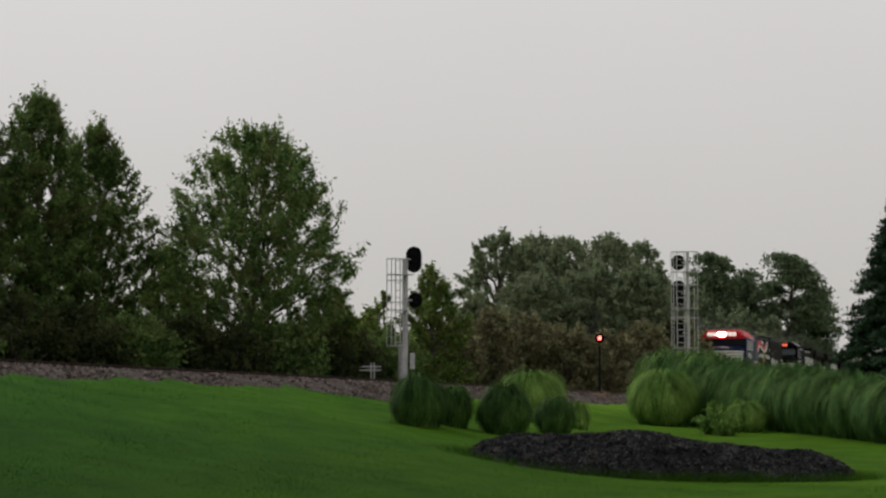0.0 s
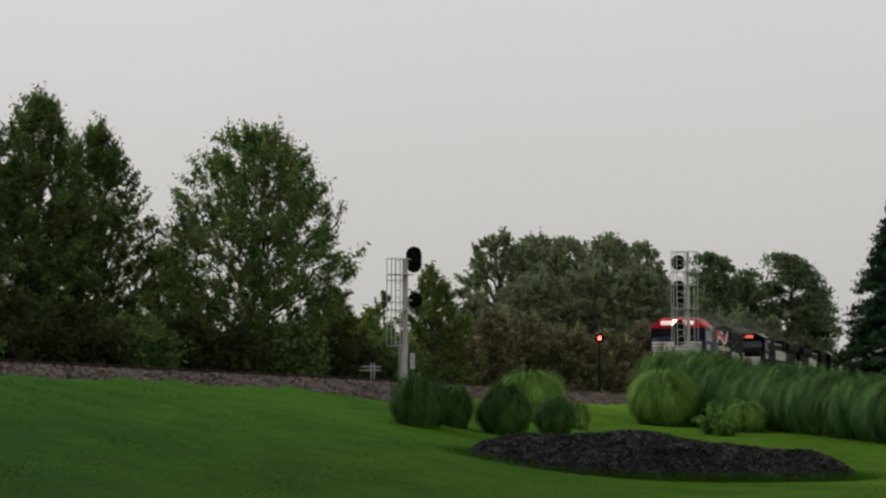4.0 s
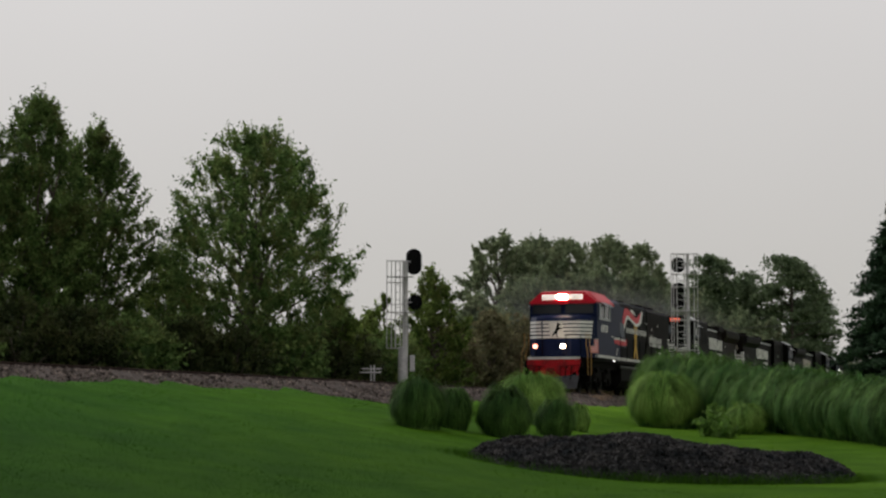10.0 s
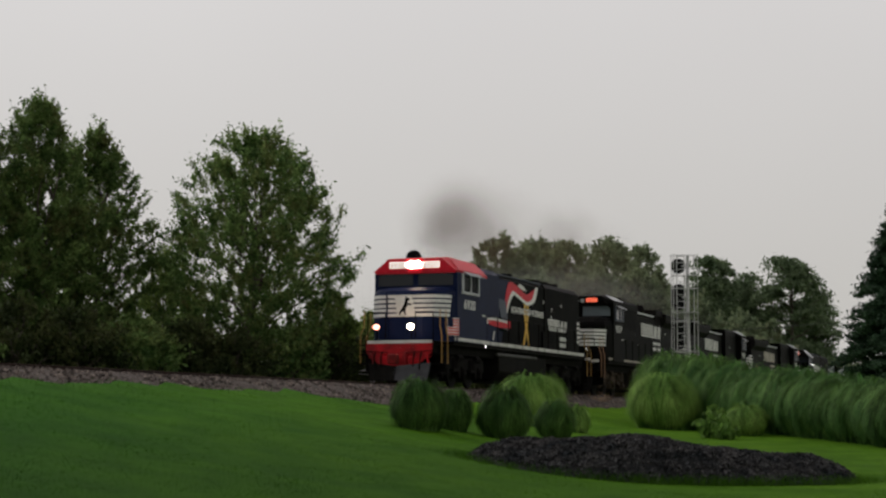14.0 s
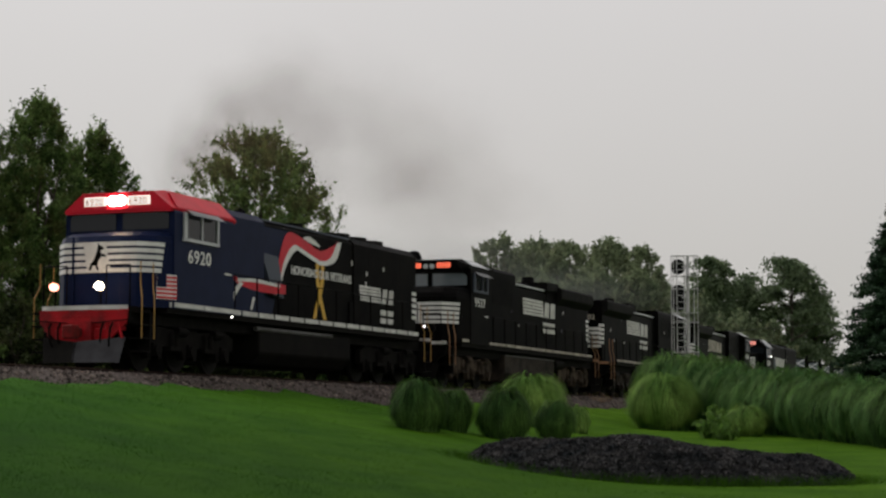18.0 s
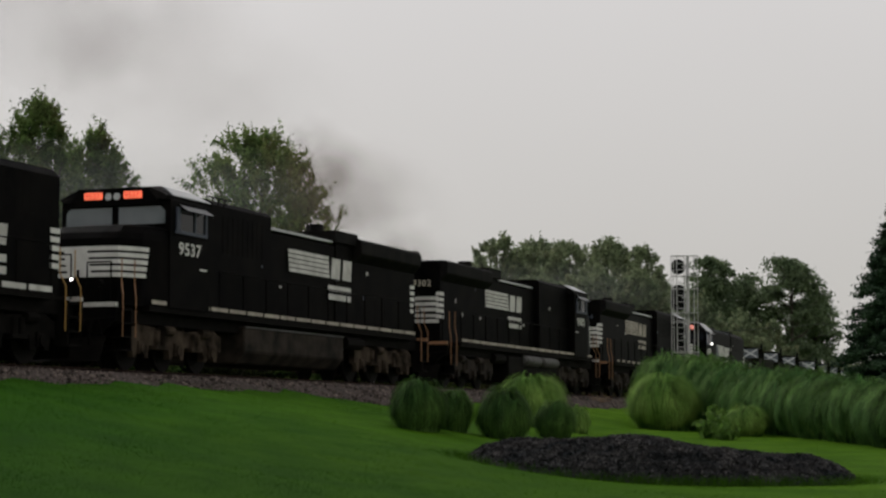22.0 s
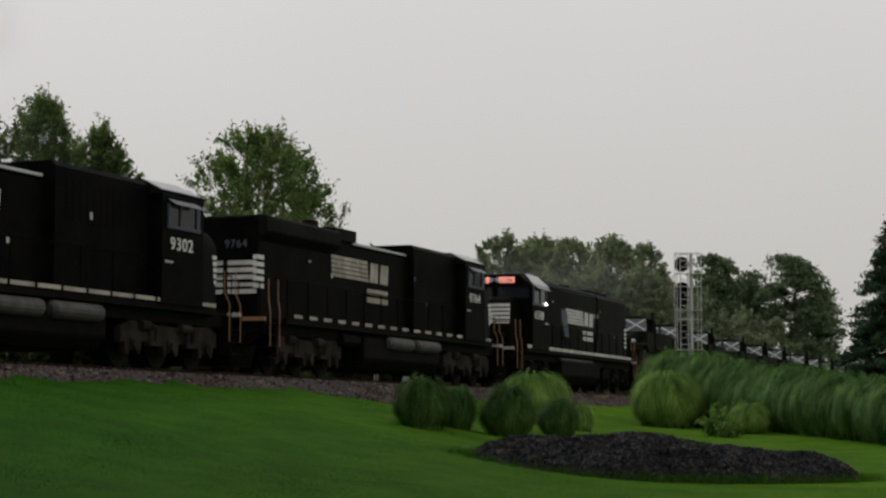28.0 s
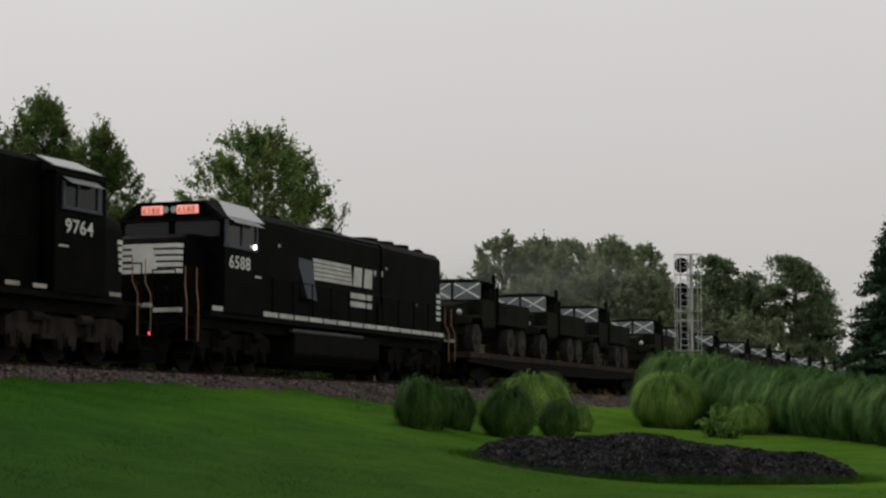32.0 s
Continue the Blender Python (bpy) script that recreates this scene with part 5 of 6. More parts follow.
        box(bm, X(cab_back - 0.55), X(cab_back - 0.15), y * 1.54, y * 1.558, 2.58, 2.63)
        part("builder_plate", bm, M_STRIPE, loco)
    # hood end stripes
    for y in (-1, 1):
        for i in range(5):
            z1 = (3.30 if ge else 3.10) - i * 0.20
            bm = B()
            box(bm, X(hood_end - 0.36), X(hood_end) - 0.014, y * 0.9, y * (spans[2][2] + 0.012), z1 - 0.12, z1)
            part("end_stripe", bm, M_WHITE, loco)
    for i in range(5):
        z1 = (3.15 if ge else 3.10) - i * 0.20
        for a, b in ((-1.0, -0.12), (-0.02, 0.98)):
            bm = B()
            box(bm, X(hood_end) - 0.012, X(hood_end), a, b, z1 - 0.125, z1)
            part("rear_stripe", bm, M_STRIPE, loco)
    bm = B()
    path(bm, [(X(hood_end) - 0.14, -0.07, 1.6), (X(hood_end) - 0.14, -0.07, 3.2)], 0.03, 6)
    part("end_post", bm, M_BLACK, loco)

    # side lettering, flags and emblems
    y = side

    def place(w, z, off):
        """Lower left corner as read from that side."""
        return Matrix.Translation((X(w), y * off, z)) @ pose(0, 0, 0, 0, 0, 180 if y > 0 else 0)
    wn0 = 3.13 if y > 0 else 4.75
    if ge:
        wn0 = 3.55 if y > 0 else 4.87
    lettering(number, 0.44 if ge else 0.47, M_WHITE, loco, place(wn0 + y * 0.015, 2.92 if ge else 2.75, 1.556) @ Matrix.Diagonal((1.26, 1, 1, 1)), "road_digit", 0.004, 1.1, 0.007)
    if ge:
        lettering(number, 0.31, M_GREYPANEL if number == "9764" else M_STRIPE_OLD, loco, Matrix.Translation((X(hood_end) - 0.004, -0.02, 3.52)) @ pose(0, 0, 0, 0, 0, -90), "hood_digit", 0.004, 1.15, 0.005)

    def logo(w_left, z0, h, wide, off):
        # stripes and two plain blocks in place of the maker's mark
        d = 1 if y > 0 else -1
        paint = M_STRIPE_OLD if number == "9764" else M_STRIPE
        for i in range(5):
            z = z0 + h * i / 4.6
            bm = B()
            lo, hi = w_left + d * 0.10 * (1 - i / 5), w_left + d * (wide * 0.62 - 0.12 * (i / 5))
            box(bm, X(lo), X(hi), y * off, y * (off + 0.012), z, z + h * 0.172)
            part("emblem_stripe", bm, paint, loco)
        for k in (0.64, 0.82):
            a, b = w_left + d * wide * k, w_left + d * wide * (k + 0.15)
            bm = B()
            prism(bm, [(X(a), z0), (X(a + d * 0.10), z0 + h), (X(b), z0 + h), (X(b - d * 0.06), z0)], y * off, y * (off + 0.012), "y")
            part("emblem_block", bm, paint, loco)
        for i in range(2):
            bm = B()
            a = w_left + d * wide * 0.60
            box(bm, X(a), X(a + d * wide * 0.36), y * off, y * (off + 0.012), z0 - 0.38 - 0.26 * i, z0 - 0.21 - 0.26 * i)
            part("name_bar", bm, paint, loco)
    if vet:
        logo(15.62, 2.55, 0.46, 3.0, 1.026)
        lettering("HONORING OUR VETERANS", 0.345, M_WHITE, loco, place(10.55, 3.02, 1.012), "motto_letter", 0.004, 1.0, 0.006)
        vet_paint(loco, X, y)
    elif ge:
        logo(11.1 if y > 0 else 16.2, 3.07, 0.62, 4.85, 1.06)
    else:
        logo(9.8 if y > 0 else 14.6, 2.90, 0.60, 4.8, 0.985)
    if vet:
        for k in (-1, 1):
            for wa, wb in ((2.46, 4.05), (4.10, 5.72)):
                bm = B()
                box(bm, X(wb), X(wa), k * 1.551, k * 1.562, 1.585, 1.70)
                part("sill_stripe", bm, M_STRIPE, loco)
        for w, z, yy in ((5.75, 1.50, 1.5), (length - 1.0, 1.95, 1.3)):
            bm = B()
            ball(bm, (X(w), yy, z), 0.032, seg=8)
            part("step_light", bm, M_SMALLLIGHT, loco, "small white light")
    if slim:
        bm = B()
        box(bm, X(4.62), X(4.52), 1.60, 1.63, 3.33, 3.44)
        part("step_light", bm, M_SMALLLIGHT, loco, "small white light under the cab window")
        bm = B()
        rod(bm, (X(0.72), 0.55, 0.92), (X(0.66), 0.55, 0.92), 0.05, 8)
        part("marker_light", bm, M_MARKER, loco, "small red light")
    return tagged(loco, label, "locomotive", "locomotives of the train")


def vet_paint(loco, X, y):
    """The flag ribbon, the yellow ribbon and the small flag on the navy and black unit."""
    off = 1.236
    # navy fading forward part of the long hood
    curve_plate(loco, "navy_panel", [(X(8.31), 4.22), (X(10.4), 4.22)], [(X(8.31), 1.75), (X(9.3), 1.75)], y * 0.99, M_NAVY)
    top = swoop([(X(9.5), 2.55), (X(9.75), 3.4), (X(10.3), 4.18), (X(11.4), 4.10), (X(12.6), 3.85), (X(13.5), 4.05), (X(14.1), 4.24)])
    mid = swoop([(X(9.7), 2.5), (X(10.05), 3.3), (X(10.7), 3.85), (X(11.5), 3.78), (X(12.6), 3.55), (X(13.4), 3.70), (X(13.9), 4.2)])
    low = swoop([(X(9.75), 2.45), (X(10.2), 3.2), (X(10.85), 3.70), (X(11.5), 3.66), (X(12.6), 3.42), (X(13.75), 3.60), (X(14.25), 4.24)])
    curve_plate(loco, "ribbon_red", top, mid, y * 1.004, M_RED)
    curve_plate(loco, "ribbon_white", mid[:10] + mid[16:], low[:10] + low[16:], y * 1.012, M_WHITE)
    curve_plate(loco, "ribbon_white", swoop([(X(11.4), 4.14), (X(11.9), 4.20), (X(12.6), 4.0)]), swoop([(X(11.4), 4.12), (X(11.9), 4.02), (X(12.6), 3.96)]), y * 1.010, M_WHITE)
    curve_plate(loco, "ribbon_red", swoop([(X(6.0), 2.72), (X(7.0), 2.58), (X(8.3), 2.62), (X(9.7), 2.62)]), swoop([(X(6.3), 2.56), (X(7.0), 2.40), (X(8.3), 2.32), (X(9.7), 2.36)]), y * off, M_RED)
    curve_plate(loco, "ribbon_white", swoop([(X(6.6), 2.60), (X(7.8), 2.66), (X(9.3), 2.60)]), swoop([(X(6.6), 2.52), (X(7.8), 2.56), (X(9.3), 2.52)]), y * (off + 0.008), M_WHITE)
    curve_plate(loco, "ribbon_white", swoop([(X(6.75), 2.52), (X(6.45), 2.30), (X(6.28), 1.98)]), swoop([(X(6.95), 2.48), (X(6.62), 2.25), (X(6.36), 1.98)]), y * (off + 0.008), M_WHITE)
    curve_plate(loco, "ribbon_white", [(X(7.55), 2.15), (X(7.70), 2.15)], [(X(7.40), 1.80), (X(7.52), 1.80)], y * (off + 0.008), M_WHITE)
    # yellow ribbon, looped at the top and crossed below
    c = 12.66
    for d in (-1, 1):
        a = swoop([(X(c + d * 0.20), 3.20), (X(c + d * 0.12), 2.80), (X(c - d * 0.06), 2.42), (X(c - d * 0.40), 1.80)], 14)
        curve_plate(loco, "yellow_ribbon", [(x - 0.115, z) for x, z in a], [(x + 0.115, z) for x, z in a], y * (0.994 + 0.004 * d), M_GOLD)
    a = swoop([(X(c + 0.31), 3.16), (X(c + 0.28), 3.48), (X(c), 3.74), (X(c - 0.28), 3.48), (X(c - 0.31), 3.16)], 18)
    b = swoop([(X(c + 0.09), 3.16), (X(c + 0.10), 3.30), (X(c), 3.44), (X(c - 0.10), 3.30), (X(c - 0.09), 3.16)], 18)
    curve_plate(loco, "yellow_ribbon", a, b, y * 0.992, M_GOLD)
    # small flag on the side of the nose
    flag = B()
    m = Matrix.Translation((X(2.12), y * 1.455, 1.76)) @ pose(0, 0, 0, 0, 0, 164 if y > 0 else 0)
    box(flag, -0.28, 0.42, -0.004, 0.004, 0.0, 0.62, m)
    fl = part("flag", flag, M_WHITE, loco, "small striped flag")
    for i in range(6):
        bm = B()
        box(bm, -0.28, 0.42, -0.012, -0.004, 0.02 + i * 0.10, 0.07 + i * 0.10, m)
        part("flag_stripe", bm, M_RED, fl)
    bm = B()
    box(bm, -0.28, 0.05, -0.016, -0.004, 0.30, 0.62, m)
    part("flag_canton", bm, M_NAVY, fl)


def flat_car(label):
    L = 28.9
    car = new("flat_car")
    bm = B()
    prism(bm, [(-1.45, 1.02), (-1.45, 1.22), (1.45, 1.22), (1.45, 1.02)], -L / 2 + 0.7, L / 2 - 0.7, "x")
    part("deck", bm, M_DECK, car, "weathered brown deck")
    for y in (-1, 1):
        bm = B()
        o = [(-L / 2 + 0.7, 1.02), (-L / 2 + 0.7, 0.85), (-6, 0.62), (6, 0.62), (L / 2 - 0.7, 0.85), (L / 2 - 0.7, 1.02)]
        prism(bm, o, y * 1.30, y * 1.42, "y")
        part("side_sill", bm, M_SOOT, car)
    bm = B()
    box(bm, -L / 2 + 0.7, L / 2 - 0.7, -0.35, 0.35, 0.5, 1.02)
    part("centre_sill", bm, M_SOOT, car)
    for s in (-1, 1):
        bm = B()
        box(bm, s * (L / 2 - 0.75), s * L / 2, -0.12, 0.12, 0.75, 1.0)
        part("coupler", bm, M_SOOT, car)
        bm = B()
        for y in (-1, 1):
            prism(bm, [(-1.2, 0.35), (-1.2, 0.55), (-0.4, 0.72), (0.4, 0.72), (1.2, 0.55), (1.2, 0.35), (0.5, 0.22), (-0.5, 0.22)], y * 0.95, y * 1.10, "y")
        box(bm, -0.25, 0.25, -1.0, 1.0, 0.4, 0.6)
        t = part("truck", bm, M_SOOT, car)
        t.location = (s * (L / 2 - 3.0), 0, 0)
        for k in (-0.88, 0.88):
            wheelset(t, k, 0.42, 0.42)
    return tagged(car, label, "flat car", "flat cars of the train")


def army_truck():
    """A six-wheeled army cargo truck with a taped windscreen; x forwards, z up from its tyres."""
    t = new("army_truck")
    bm = B()
    box(bm, -3.9, 3.7, -0.45, 0.45, 0.75, 1.0)
    box(bm, 3.55, 3.85, -1.15, 1.15, 0.62, 0.90)
    part("chassis", bm, M_OLIVE, t)
    bm = B()
    loft(bm, [[(3.45, -0.55, 0.95), (3.45, 0.55, 0.95), (3.45, 0.52, 1.72), (3.45, -0.52, 1.72)], [(2.0, -0.72, 0.95), (2.0, 0.72, 0.95), (2.0, 0.70, 1.95), (2.0, -0.70, 1.95)]])
    part("bonnet", soften(bm, 0.04), M_OLIVE, t)
    for y in (-1, 1):
        bm = B()
        prism(bm, [(3.5, 1.05), (3.4, 1.32), (2.0, 1.42), (1.7, 0.9), (1.9, 0.9), (2.2, 1.30), (3.2, 1.22), (3.3, 1.05)], y * 0.62, y * 1.20, "y")
        part("fender", bm, M_OLIVE, t)
        bm = B()
        ball(bm, (3.46, y * 0.78, 1.45), 0.11)
        part("headlamp", bm, M_SILVER, t)
        bm = B()
        box(bm, 0.55, 1.95, y * 1.08, y * 1.16, 1.0, 2.0)
        part("door", bm, M_OLIVE, t)
        bm = B()
        box(bm, 1.75, 1.80, y * 1.2, y * 1.42, 2.0, 2.35)
        part("mirror", bm, M_SIGNALBLACK, t)
    bm = B()
    box(bm, 0.45, 1.95, -1.08, 1.08, 0.95, 1.95)
    box(bm, 0.35, 0.48, -1.16, 1.16, 1.0, 2.70)
    part("cab", bm, M_OLIVE, t)
    bm = B()
    loft(bm, [[(w, -1.15, 2.64), (w, -1.10, 2.71), (w, -0.5, 2.77), (w, 0.5, 2.77), (w, 1.10, 2.71), (w, 1.15, 2.64)] for w in (0.35, 1.2, 2.0)])
    part("cab_roof", soften(bm, 0.04), M_OLIVE, t)
    for y in (-1, 1):
        bm = B()
        box(bm, 1.96, 2.0, y * 0.05, y * 1.10, 2.0, 2.62)
        pane = part("windscreen", bm, M_SHIELD, t)
        for a, b in ((2.04, 2.58), (2.58, 2.04)):
            bm = B()
            rod(bm, (2.012, y * 0.09, a), (2.012, y * 1.06, b), 0.042, 4)
            part("tape", bm, M_TAPE, pane, "strip of white tape")
    bm = B()
    rod(bm, (0.25, 1.05, 1.2), (0.25, 1.05, 3.0), 0.08, 8)
    part("exhaust_stack", bm, M_SIGNALBLACK, t)
    bm = B()
    box(bm, -3.9, 0.15, -1.2, 1.2, 1.15, 1.25)
    for y in (-1, 1):
        box(bm, -3.9, 0.15, y * 1.14, y * 1.2, 1.25, 2.0)
    box(bm, 0.05, 0.15, -1.2, 1.2, 1.25, 2.55)
    box(bm, -3.9, -3.82, -1.2, 1.2, 1.25, 2.0)
    part("cargo_bed", bm, M_OLIVE, t)
    for wx in (2.65, -1.55, -2.95):
        for y in (-1, 1):
            bm = B()
            rod(bm, (wx, y * 0.82, 0.52), (wx, y * 1.18, 0.52), 0.52, 16)
            w = part("wheel", bm, M_TYRE, t)
            bm = B()
            rod(bm, (wx, y * 1.17, 0.52), (wx, y * 1.20, 0.52), 0.24, 12)
            part("rim", bm, M_DUST, w)
    return tagged(t, "dark olive army cargo truck with white crosses taped on its windscreen", "army truck", "army trucks on the flat cars")


lead = locomotive("emd", "6920", "veterans", "navy and black diesel locomotive with red cab roof and painted ribbon", True, 1)
unit_two = locomotive("ge", "9537", "black", "black diesel locomotive with white nose stripes and lit number boards", True, 1)
unit_three = locomotive("ge", "9302", "black", "black diesel locomotive running backwards, white stripes on its end", False, -1)
unit_four = locomotive("ge", "9764", "black", "dusty black diesel locomotive running backwards in the train", False, -1)
unit_five = locomotive("emd", "6588", "black", "black diesel locomotive with lit orange number boards", True, 1)
CONSIST = [(lead, 10.1, False), (unit_two, 32.15, False), (unit_three, 54.95, True), (unit_four, 77.25, True), (unit_five, 99.25, False)]
FLATS = []
CARGO = []
for i in range(6):
    u = 110.1 + 14.45 + 28.9 * i
    FLATS.append((flat_car("long brown flat car loaded with army trucks"), u))
proto = army_truck()
for i in range(6):
    for k in range(3):
        truck = proto if i == k == 0 else copy_thing(proto, pose(0, 0, 0))
        CARGO.append((truck, 115.27 + 28.9 * i + 8.57 * k))


def smoke_puff(width, deep, height, thick, seed, tone=(0.225, 0.142, 0.105)):
    """A drifting puff: a flattened cloud whose body thins towards its rim."""
    key = "smoke_%d_%d" % (round(thick * 100), round(tone[2] * 100))
    m = bpy.data.materials.get(key)
    if m is None:
        m = bpy.data.materials.new(key)
        m.use_nodes = True
        n, l = m.node_tree.nodes, m.node_tree.links
        co = n.new("ShaderNodeTexCoord")
        sep = n.new("ShaderNodeVectorMath")
        sep.operation = "MULTIPLY"
        sep.inputs[1].default_value = (1, 0.15, 1)
        l.new(co.outputs["Object"], sep.inputs[0])
        dist = n.new("ShaderNodeVectorMath")
        dist.operation = "LENGTH"
        l.new(sep.outputs[0], dist.inputs[0])
        fall = n.new("ShaderNodeMapRange")
        fall.interpolation_type = "SMOOTHSTEP"
        fall.inputs["From Min"].default_value, fall.inputs["From Max"].default_value = 0.1, 0.98
        fall.inputs["To Min"].default_value, fall.inputs["To Max"].default_value = thick, 0.0
        l.new(dist.outputs["Value"], fall.inputs["Value"])
        rag = n.new("ShaderNodeTexNoise")
        rag.noise_dimensions = "4D"
        rag.inputs["Scale"].default_value, rag.inputs["Detail"].default_value = 1.5, 5
        info = n.new("ShaderNodeObjectInfo")
        l.new(info.outputs["Random"], rag.inputs["W"])
        l.new(co.outputs["Object"], rag.inputs["Vector"])
        span = n.new("ShaderNodeMapRange")
        span.inputs["From Min"].default_value, span.inputs["From Max"].default_value = 0.28, 0.68
        l.new(rag.outputs["Fac"], span.inputs["Value"])
        mul = n.new("ShaderNodeMath")
        mul.operation = "MULTIPLY"
        l.new(fall.outputs[0], mul.inputs[0])
        l.new(span.outputs[0], mul.inputs[1])
        dark = n.new("ShaderNodeBsdfDiffuse")
        dark.inputs["Color"].default_value = (*tone, 1)
        clear = n.new("ShaderNodeBsdfTransparent")
        mix = n.new("ShaderNodeMixShader")
        l.new(mul.outputs[0], mix.inputs[0])
        l.new(clear.outputs[0], mix.inputs[1])
        l.new(dark.outputs[0], mix.inputs[2])
        l.new(mix.outputs[0], n["Material Output"].inputs["Surface"])
        n.remove(n["Principled BSDF"])
    bm = B()
    bmesh.ops.create_icosphere(bm, subdivisions=3, radius=1.0)
    for f in bm.faces:
        f.smooth = True
    ob = obj("smoke_puff", bm, m)
    ob.scale = (width, deep, height)
    return tagged(ob, "thin drifting puff of brown-grey diesel smoke", "smoke", "puffs of smoke over the train")


# smoke: half width, half height, body, then rows of (time, place along the train, height over the rail)
SMOKE = []


def plume(wide, tall, body, *rows, lat=-2.5, tone=(0.225, 0.142, 0.105)):
    SMOKE.append((smoke_puff(wide, wide * 0.7, tall, body, len(SMOKE), tone), rows, lat))


# over the leading unit
plume(1.7, 1.7, 0.18, (9.5, 13.0, 3.2), (13, 11.6, 6.6), (17, 10.4, 6.2), (20, 9.6, 6.2), (32, 7, 8))
plume(2.3, 2.1, 0.17, (9.5, 13.5, 3.2), (13, 12.4, 6.9), (17, 11.8, 6.8), (20, 11.4, 7.0), (32, 9, 10))
plume(2.0, 2.4, 0.15, (10.5, 14.0, 3.0), (13.5, 13.4, 7.2), (17, 12.8, 7.8), (20, 12.8, 8.4), (32, 11, 11))
plume(3.0, 2.2, 0.15, (10.0, 14.5, 3.0), (14, 14.4, 6.8), (18, 14.8, 8.4), (20, 15.2, 8.8), (32, 17, 12))
plume(2.5, 2.7, 0.11, (11, 15, 3.0), (14.5, 15.6, 7.8), (18, 16.8, 9.6), (32, 20, 14))
plume(3.9, 3.1, 0.11, (11, 16, 3.0), (15, 17.5, 7.6), (19, 19.6, 8.8), (32, 25, 13))
plume(4.8, 3.8, 0.10, (11.5, 16, 2.6), (16, 20, 8.8), (20, 23, 9.6), (32, 30, 14))
plume(1.7, 1.5, 0.11, (10.5, 17, 3.2), (14, 19, 6.4), (18, 20, 6.8), (32, 24, 9))
# a paler cloud from the second stack, which spreads
plume(2.5, 2.2, 0.15, (11, 36, 3.2), (14, 30.6, 8.0), (18, 28.5, 8.0), (22, 27, 8.6), (32, 26, 12))
plume(3.7, 3.1, 0.11, (11, 37, 2.8), (15, 33.0, 8.4), (19, 31, 9.4), (32, 29, 13))
plume(5.5, 3.8, 0.10, (12, 38, 2.8), (17, 30, 8.8), (21, 27, 9.8), (32, 24, 14))
plume(4.8, 3.1, 0.09, (12, 40, 3.0), (17, 37, 7.4), (21, 35, 8.2), (32, 34, 12))
# fresh puffs from the second unit
plume(1.8, 1.9, 0.29, (18.6, 38.2, 3.0), (20, 40.0, 6.4), (21, 41.2, 7.0), (22, 41.6, 7.6), (24, 41.0, 7.0), (32, 34, 9))
plume(1.7, 1.8, 0.24, (19.2, 38.6, 3.0), (20.6, 41.4, 6.4), (22, 44.0, 7.4), (24, 44.6, 7.8), (32, 40, 11))
plume(3.0, 2.3, 0.22, (19.6, 39, 3.0), (21.6, 43.5, 6.4), (23, 48.0, 7.4), (24, 48.5, 7.8), (32, 46, 12))
plume(4.2, 2.9, 0.17, (20, 40, 2.6), (22.6, 47.5, 7.6), (25, 48.5, 8.4), (32, 50, 12))
# and from the third
plume(1.7, 1.5, 0.26, (21, 50.4, 3.0), (22.4, 51.0, 6.0), (24, 51.4, 6.2), (26, 51.2, 6.8), (32, 52, 9))
plume(3.0, 2.1, 0.18, (21.6, 51, 3.0), (23.4, 53.4, 6.2), (26, 55.5, 7.2), (32, 58, 10))
# thin grey haze that lies along the train
PALE = (0.36, 0.37, 0.37)
plume(11.0, 3.6, 0.30, (0, 44, 4.0), (32, 40, 5.6), lat=-9.0, tone=PALE)
plume(9.0, 3.2, 0.20, (0, 26, 3.8), (10, 34, 5.0), (17, 62, 5.2), (32, 150, 6.0), lat=-8.0, tone=PALE)
# added puff that stays over the wood, standing in for headlight glare too
plume(10.0, 4.2, 0.22, (0, 4, 4.4), (6, 28, 4.6), (14, 65, 5.0), (20, 98, 5.2), (26, 134, 5.4), (32, 173, 5.6), lat=-10.0, tone=PALE)
plume(9.0, 3.0, 0.22, (0, 62, 4.0), (32, 62, 5.0), lat=-9.0, tone=PALE)


def arc_at(t):
    """Distance up the line of the train's datum; it gathers speed as it climbs."""
    q = t - 15.0
    return -(5.136 * q + 0.10325 * q * q / 2 + 0.00086 * q ** 3 / 6)


def on_line(s, height=0.0, backwards=False):
    p, h = on_track(s, 0, height), heading(s)
    m = Matrix(((-math.sin(h), math.cos(h), 0), (-math.cos(h), -math.sin(h), 0), (0, 0, 1))).to_4x4()
    m.translation = p
    return m @ pose(0, 0, 0, 0, 0, 180) if backwards else m


def motions():
    """The train rolls in; its wheels turn."""
    times = [k * 1.0 for k in range(33)]
    for ob, u, back in CONSIST:
        walk(ob, [(t, on_line(arc_at(t) + u, 0, back)) for t in times])
    for ob, u in FLATS:
        walk(ob, [(t, on_line(arc_at(t) + u)) for t in times])
    for ob, u in CARGO:
        walk(ob, [(t, on_line(arc_at(t) + u, 1.225)) for t in times])
    for ob, way, lat in SMOKE:
        at = [q[0] for q in way]
        rows = []
        for t in times:
            u, up = np.interp(t, at, [q[1] for q in way]), np.interp(t, at, [q[2] for q in way])
            rows.append((t, Matrix.Translation(on_track(arc_at(t) + u, lat, up))))
        walk(ob, rows)
    back_ones = {o for o, u, b in CONSIST if b}
    fine = [k / 10 for k in range(321)]
    for w, r, (x, z) in WHEELS:
        sign = -1 if w.parent.parent in back_ones else 1
        walk(w, [(t, pose(x, 0, z, 0, sign * math.degrees((arc_at(0) - arc_at(t)) / r), 0)) for t in fine])


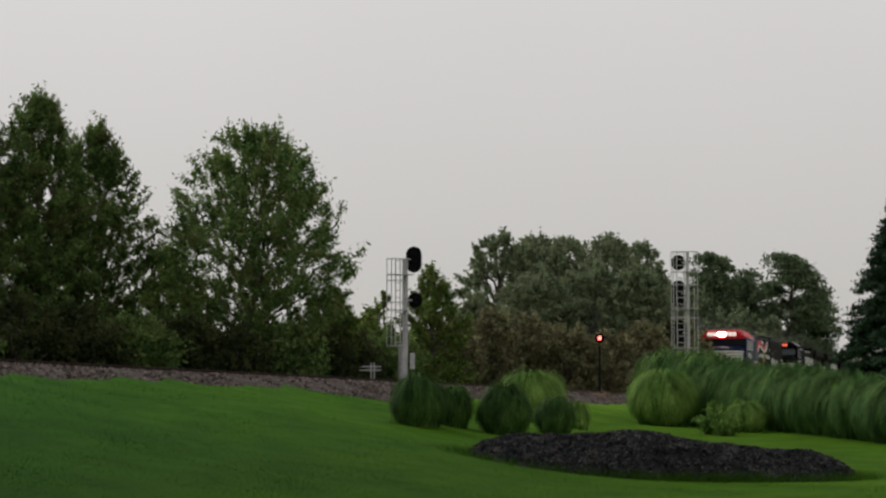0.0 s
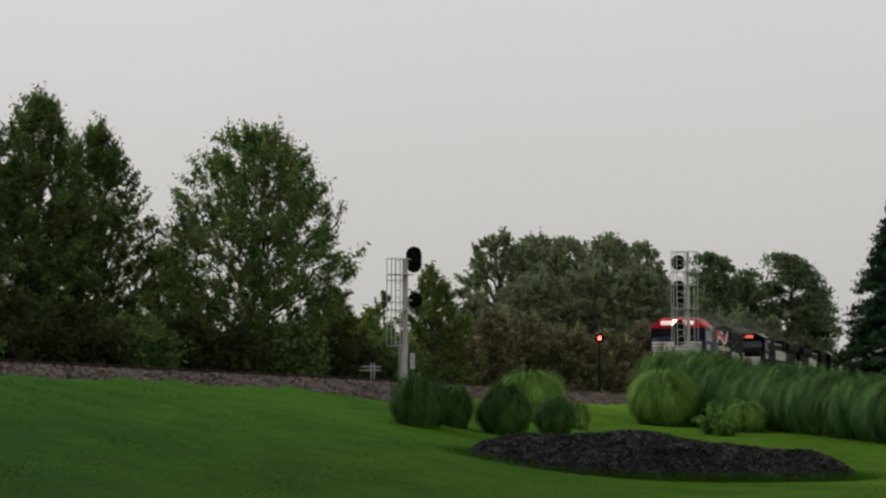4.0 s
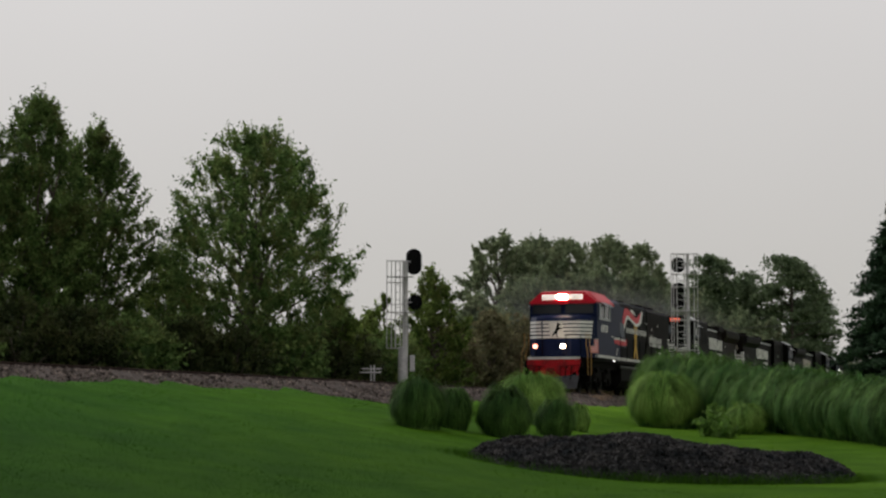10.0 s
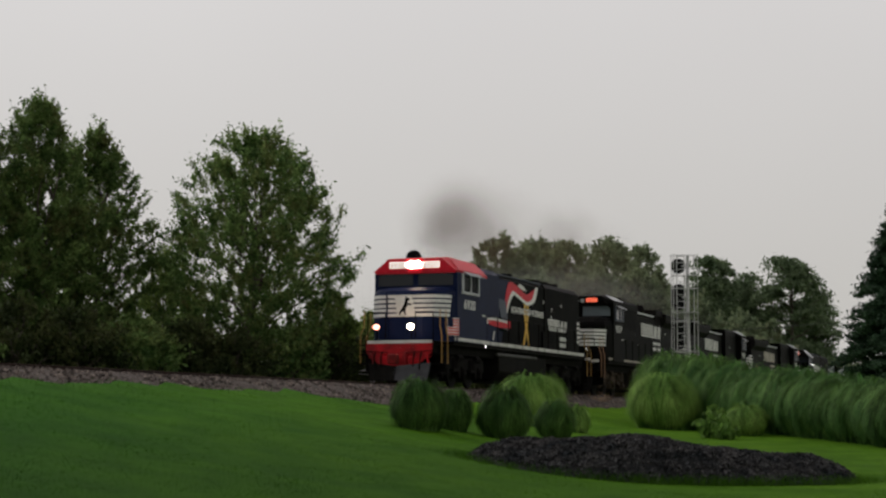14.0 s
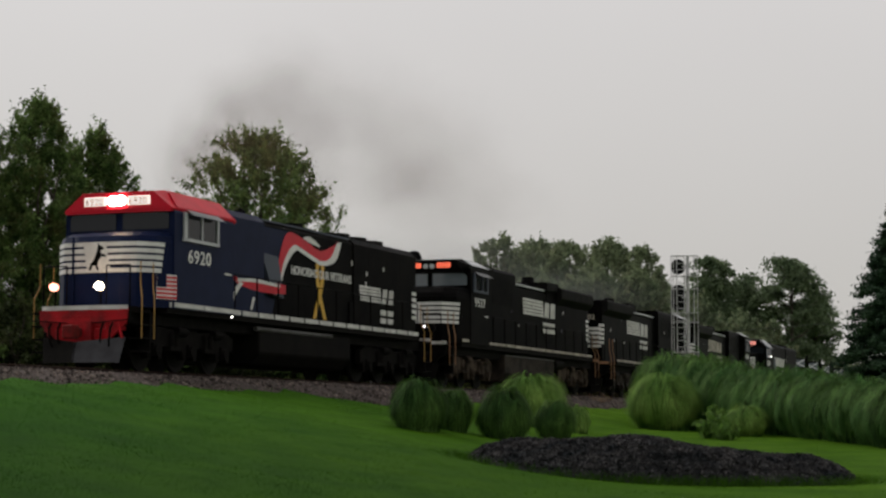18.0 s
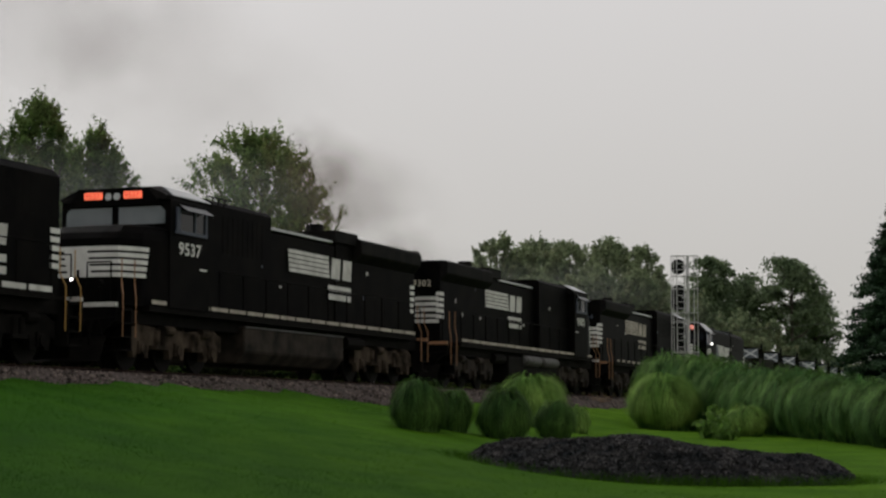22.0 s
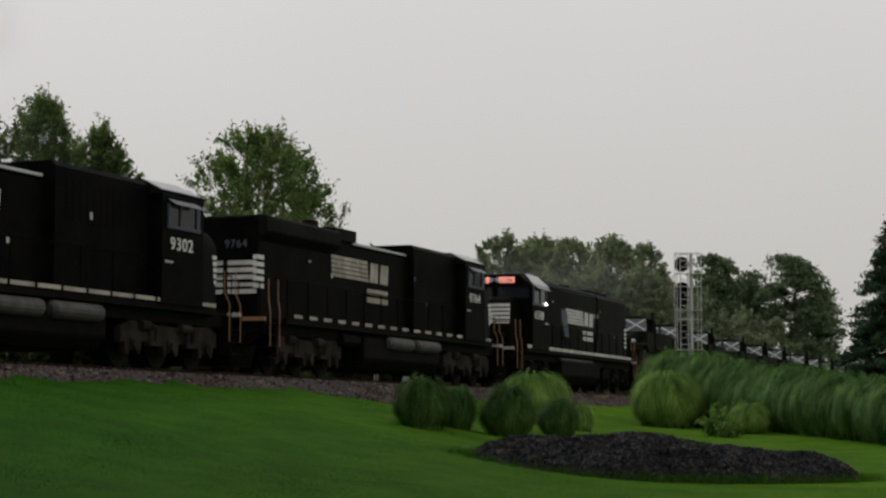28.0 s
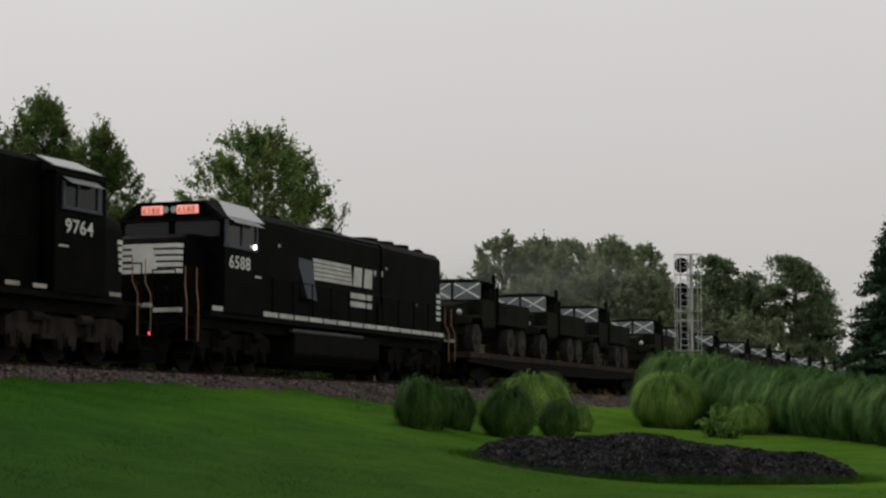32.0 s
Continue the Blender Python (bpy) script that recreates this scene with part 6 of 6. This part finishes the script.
# ---- signals ----
def signal_mast(x, y, base_z, top, heads, bars, ladder, label, shaft, skirt, foot, low):
    """A tubular mast with a caged ladder, small platforms and black signal heads."""
    mast = new("signal_mast")
    mast.location = (x, y, base_z)
    bm = B()
    rod(bm, (-0.06, 0, -0.5), (-0.06, 0, skirt), foot, 12)
    part("foot", bm, M_STEEL, mast)
    bm = B()
    rod(bm, (0, 0, skirt), (0, 0, top), shaft, 10)
    part("pole", bm, M_STEEL, mast)
    bm = B()
    box(bm, foot + 0.02, foot + 0.22, -0.15, 0.15, skirt - 1.0, skirt - 0.35)
    part("relay_box", soften(bm, 0.02), M_STEEL, mast)
    a, b = ladder
    lad = B()
    for px in (a, b):
        rod(lad, (px, -0.34, low), (px, -0.34, top), 0.024, 5)
    z = low + 0.15
    while z < top:
        rod(lad, (a, -0.34, z), (b, -0.34, z), 0.016, 4)
        z += 0.30
    part("ladder", lad, M_STEEL, mast)
    for px, py in bars:
        bm = B()
        rod(bm, (px, py, low), (px, py, top), 0.020, 5)
        part("cage_bar", bm, M_STEEL, mast)
    xs = [q[0] for q in bars] + [a, b]
    for k in range(5):
        z = low + (top - low) * k / 4
        bm = B()
        path(bm, [(min(xs), -0.1, z), (min(xs), -0.5, z), (max(xs), -0.5, z), (max(xs), -0.1, z), (min(xs), -0.1, z)], 0.013, 5)
        part("cage_hoop", bm, M_STEEL, mast)
    for hx, hz, r, half in heads:
        bm = B()
        box(bm, min(xs), max(xs + [hx]), -0.5, -0.1, hz - half - 0.13, hz - half - 0.10)
        part("platform", bm, M_STEEL, mast)
        bm = B()
        ring = [(r * math.cos(g), (half - r if math.sin(g) > 0 else r - half) + r * math.sin(g)) for g in np.linspace(0, 2 * math.pi, 28, endpoint=False)]
        prism(bm, [(hx + p, hz + q) for p, q in ring], 0.10, 0.14, "y")
        head = part("signal_head", bm, M_SIGNALBLACK, mast, "black signal backboard")
        bm = B()
        for k in (-1, 0, 1) if half > r * 1.2 else (0,):
            rod(bm, (hx, 0.10, hz + k * 0.3), (hx, -0.12, hz + k * 0.3), 0.13, 10)
        box(bm, hx - 0.05, hx + 0.05, -0.06, 0.12, hz - half * 0.8, hz + half * 0.8)
        part("lamp_housing", bm, M_SIGNALBLACK, head)
        bm = B()
        rod(bm, (0, 0, hz), (hx, 0.02, hz), 0.03, 6)
        part("bracket", bm, M_STEEL, mast)
    return tagged(mast, label, "signal mast", "railway signal masts")


def make_signals():
    x, y = from_view(716, 78)
    signal_mast(x, y, 2.05, 5.88, ((0.37, 5.88, 0.32, 0.53), (0.42, 4.22, 0.30, 0.31)), ((-0.71, -0.3), (-0.52, -0.5), (-0.05, -0.3), (0.12, -0.2)), (-0.36, -0.17), "grey steel signal mast with caged ladder and black oval heads", 0.10, 2.42, 0.19, 2.35)
    x, y = from_view(1218, 90)
    signal_mast(x, y, 1.75, 7.5, ((-0.42, 7.02, 0.34, 0.36), (-0.42, 5.57, 0.32, 0.62), (-0.40, 3.72, 0.30, 0.60)), ((-0.80, -0.3), (-0.72, -0.5), (0.26, -0.3), (0.45, -0.1)), (-0.55, -0.20), "tall grey steel signal mast with caged ladder and black heads", 0.085, 1.2, 0.2, 1.3)
    # a red lamp on a post beyond the track
    lamp = new("red_signal")
    x, y = from_view(1061, 100)
    lamp.location = (x, y, RAIL_Z - 1.0)
    bm = B()
    rod(bm, (0, 0, 0), (0, 0, 3.5), 0.06, 8)
    part("post", bm, M_SIGNALBLACK, lamp)
    bm = B()
    ball(bm, (0, -0.12, 3.87), 0.10, (1, 0.5, 1), 14)
    part("lens", bm, M_REDLAMP, lamp, "glowing red lens")
    bm = B()
    prism(bm, [(0.25 * math.cos(a), 3.87 + 0.25 * math.sin(a)) for a in np.linspace(0, 2 * math.pi, 20, endpoint=False)], -0.02, 0.02, "y")
    part("backboard", bm, M_SIGNALBLACK, lamp)
    tagged(lamp, "black signal post with one red light lit", "signal")
    # a low pale guard rail beyond the track
    x, y = from_view(656, 76)
    guard = new("guard_rail")
    guard.location = (x, y, RAIL_Z - 0.6)
    for k in (0.02, 0.14):
        bm = B()
        rod(bm, (k, 0, -0.3), (k, 0, 1.50), 0.03, 6)
        part("post", bm, M_STEEL, guard)
    for z in (1.36, 1.22):
        bm = B()
        rod(bm, (-0.45, 0, z), (0.42, 0, z), 0.025, 6)
        part("bar", bm, M_STEEL, guard)
    tagged(guard, "low pale steel guard rail beside the track", "guard rail")
    # overhead wires far off
    for a, b in ((Vector((33, 170, 10.2)), Vector((60, 215, 13.2))), (Vector((33, 170, 9.2)), Vector((60, 215, 12.0))), (Vector((-4, 112, 7.4)), Vector((34, 170, 10.2)))):
        bm = B()
        pts = [a.lerp(b, i / 10) - Vector((0, 0, 0.8 * math.sin(math.pi * i / 10))) for i in range(11)]
        path(bm, pts, 0.02, 4)
        tagged(obj("power_line", bm, M_WIRE), "thin dark overhead wire", "wire", "overhead wires")


make_signals()


motions()
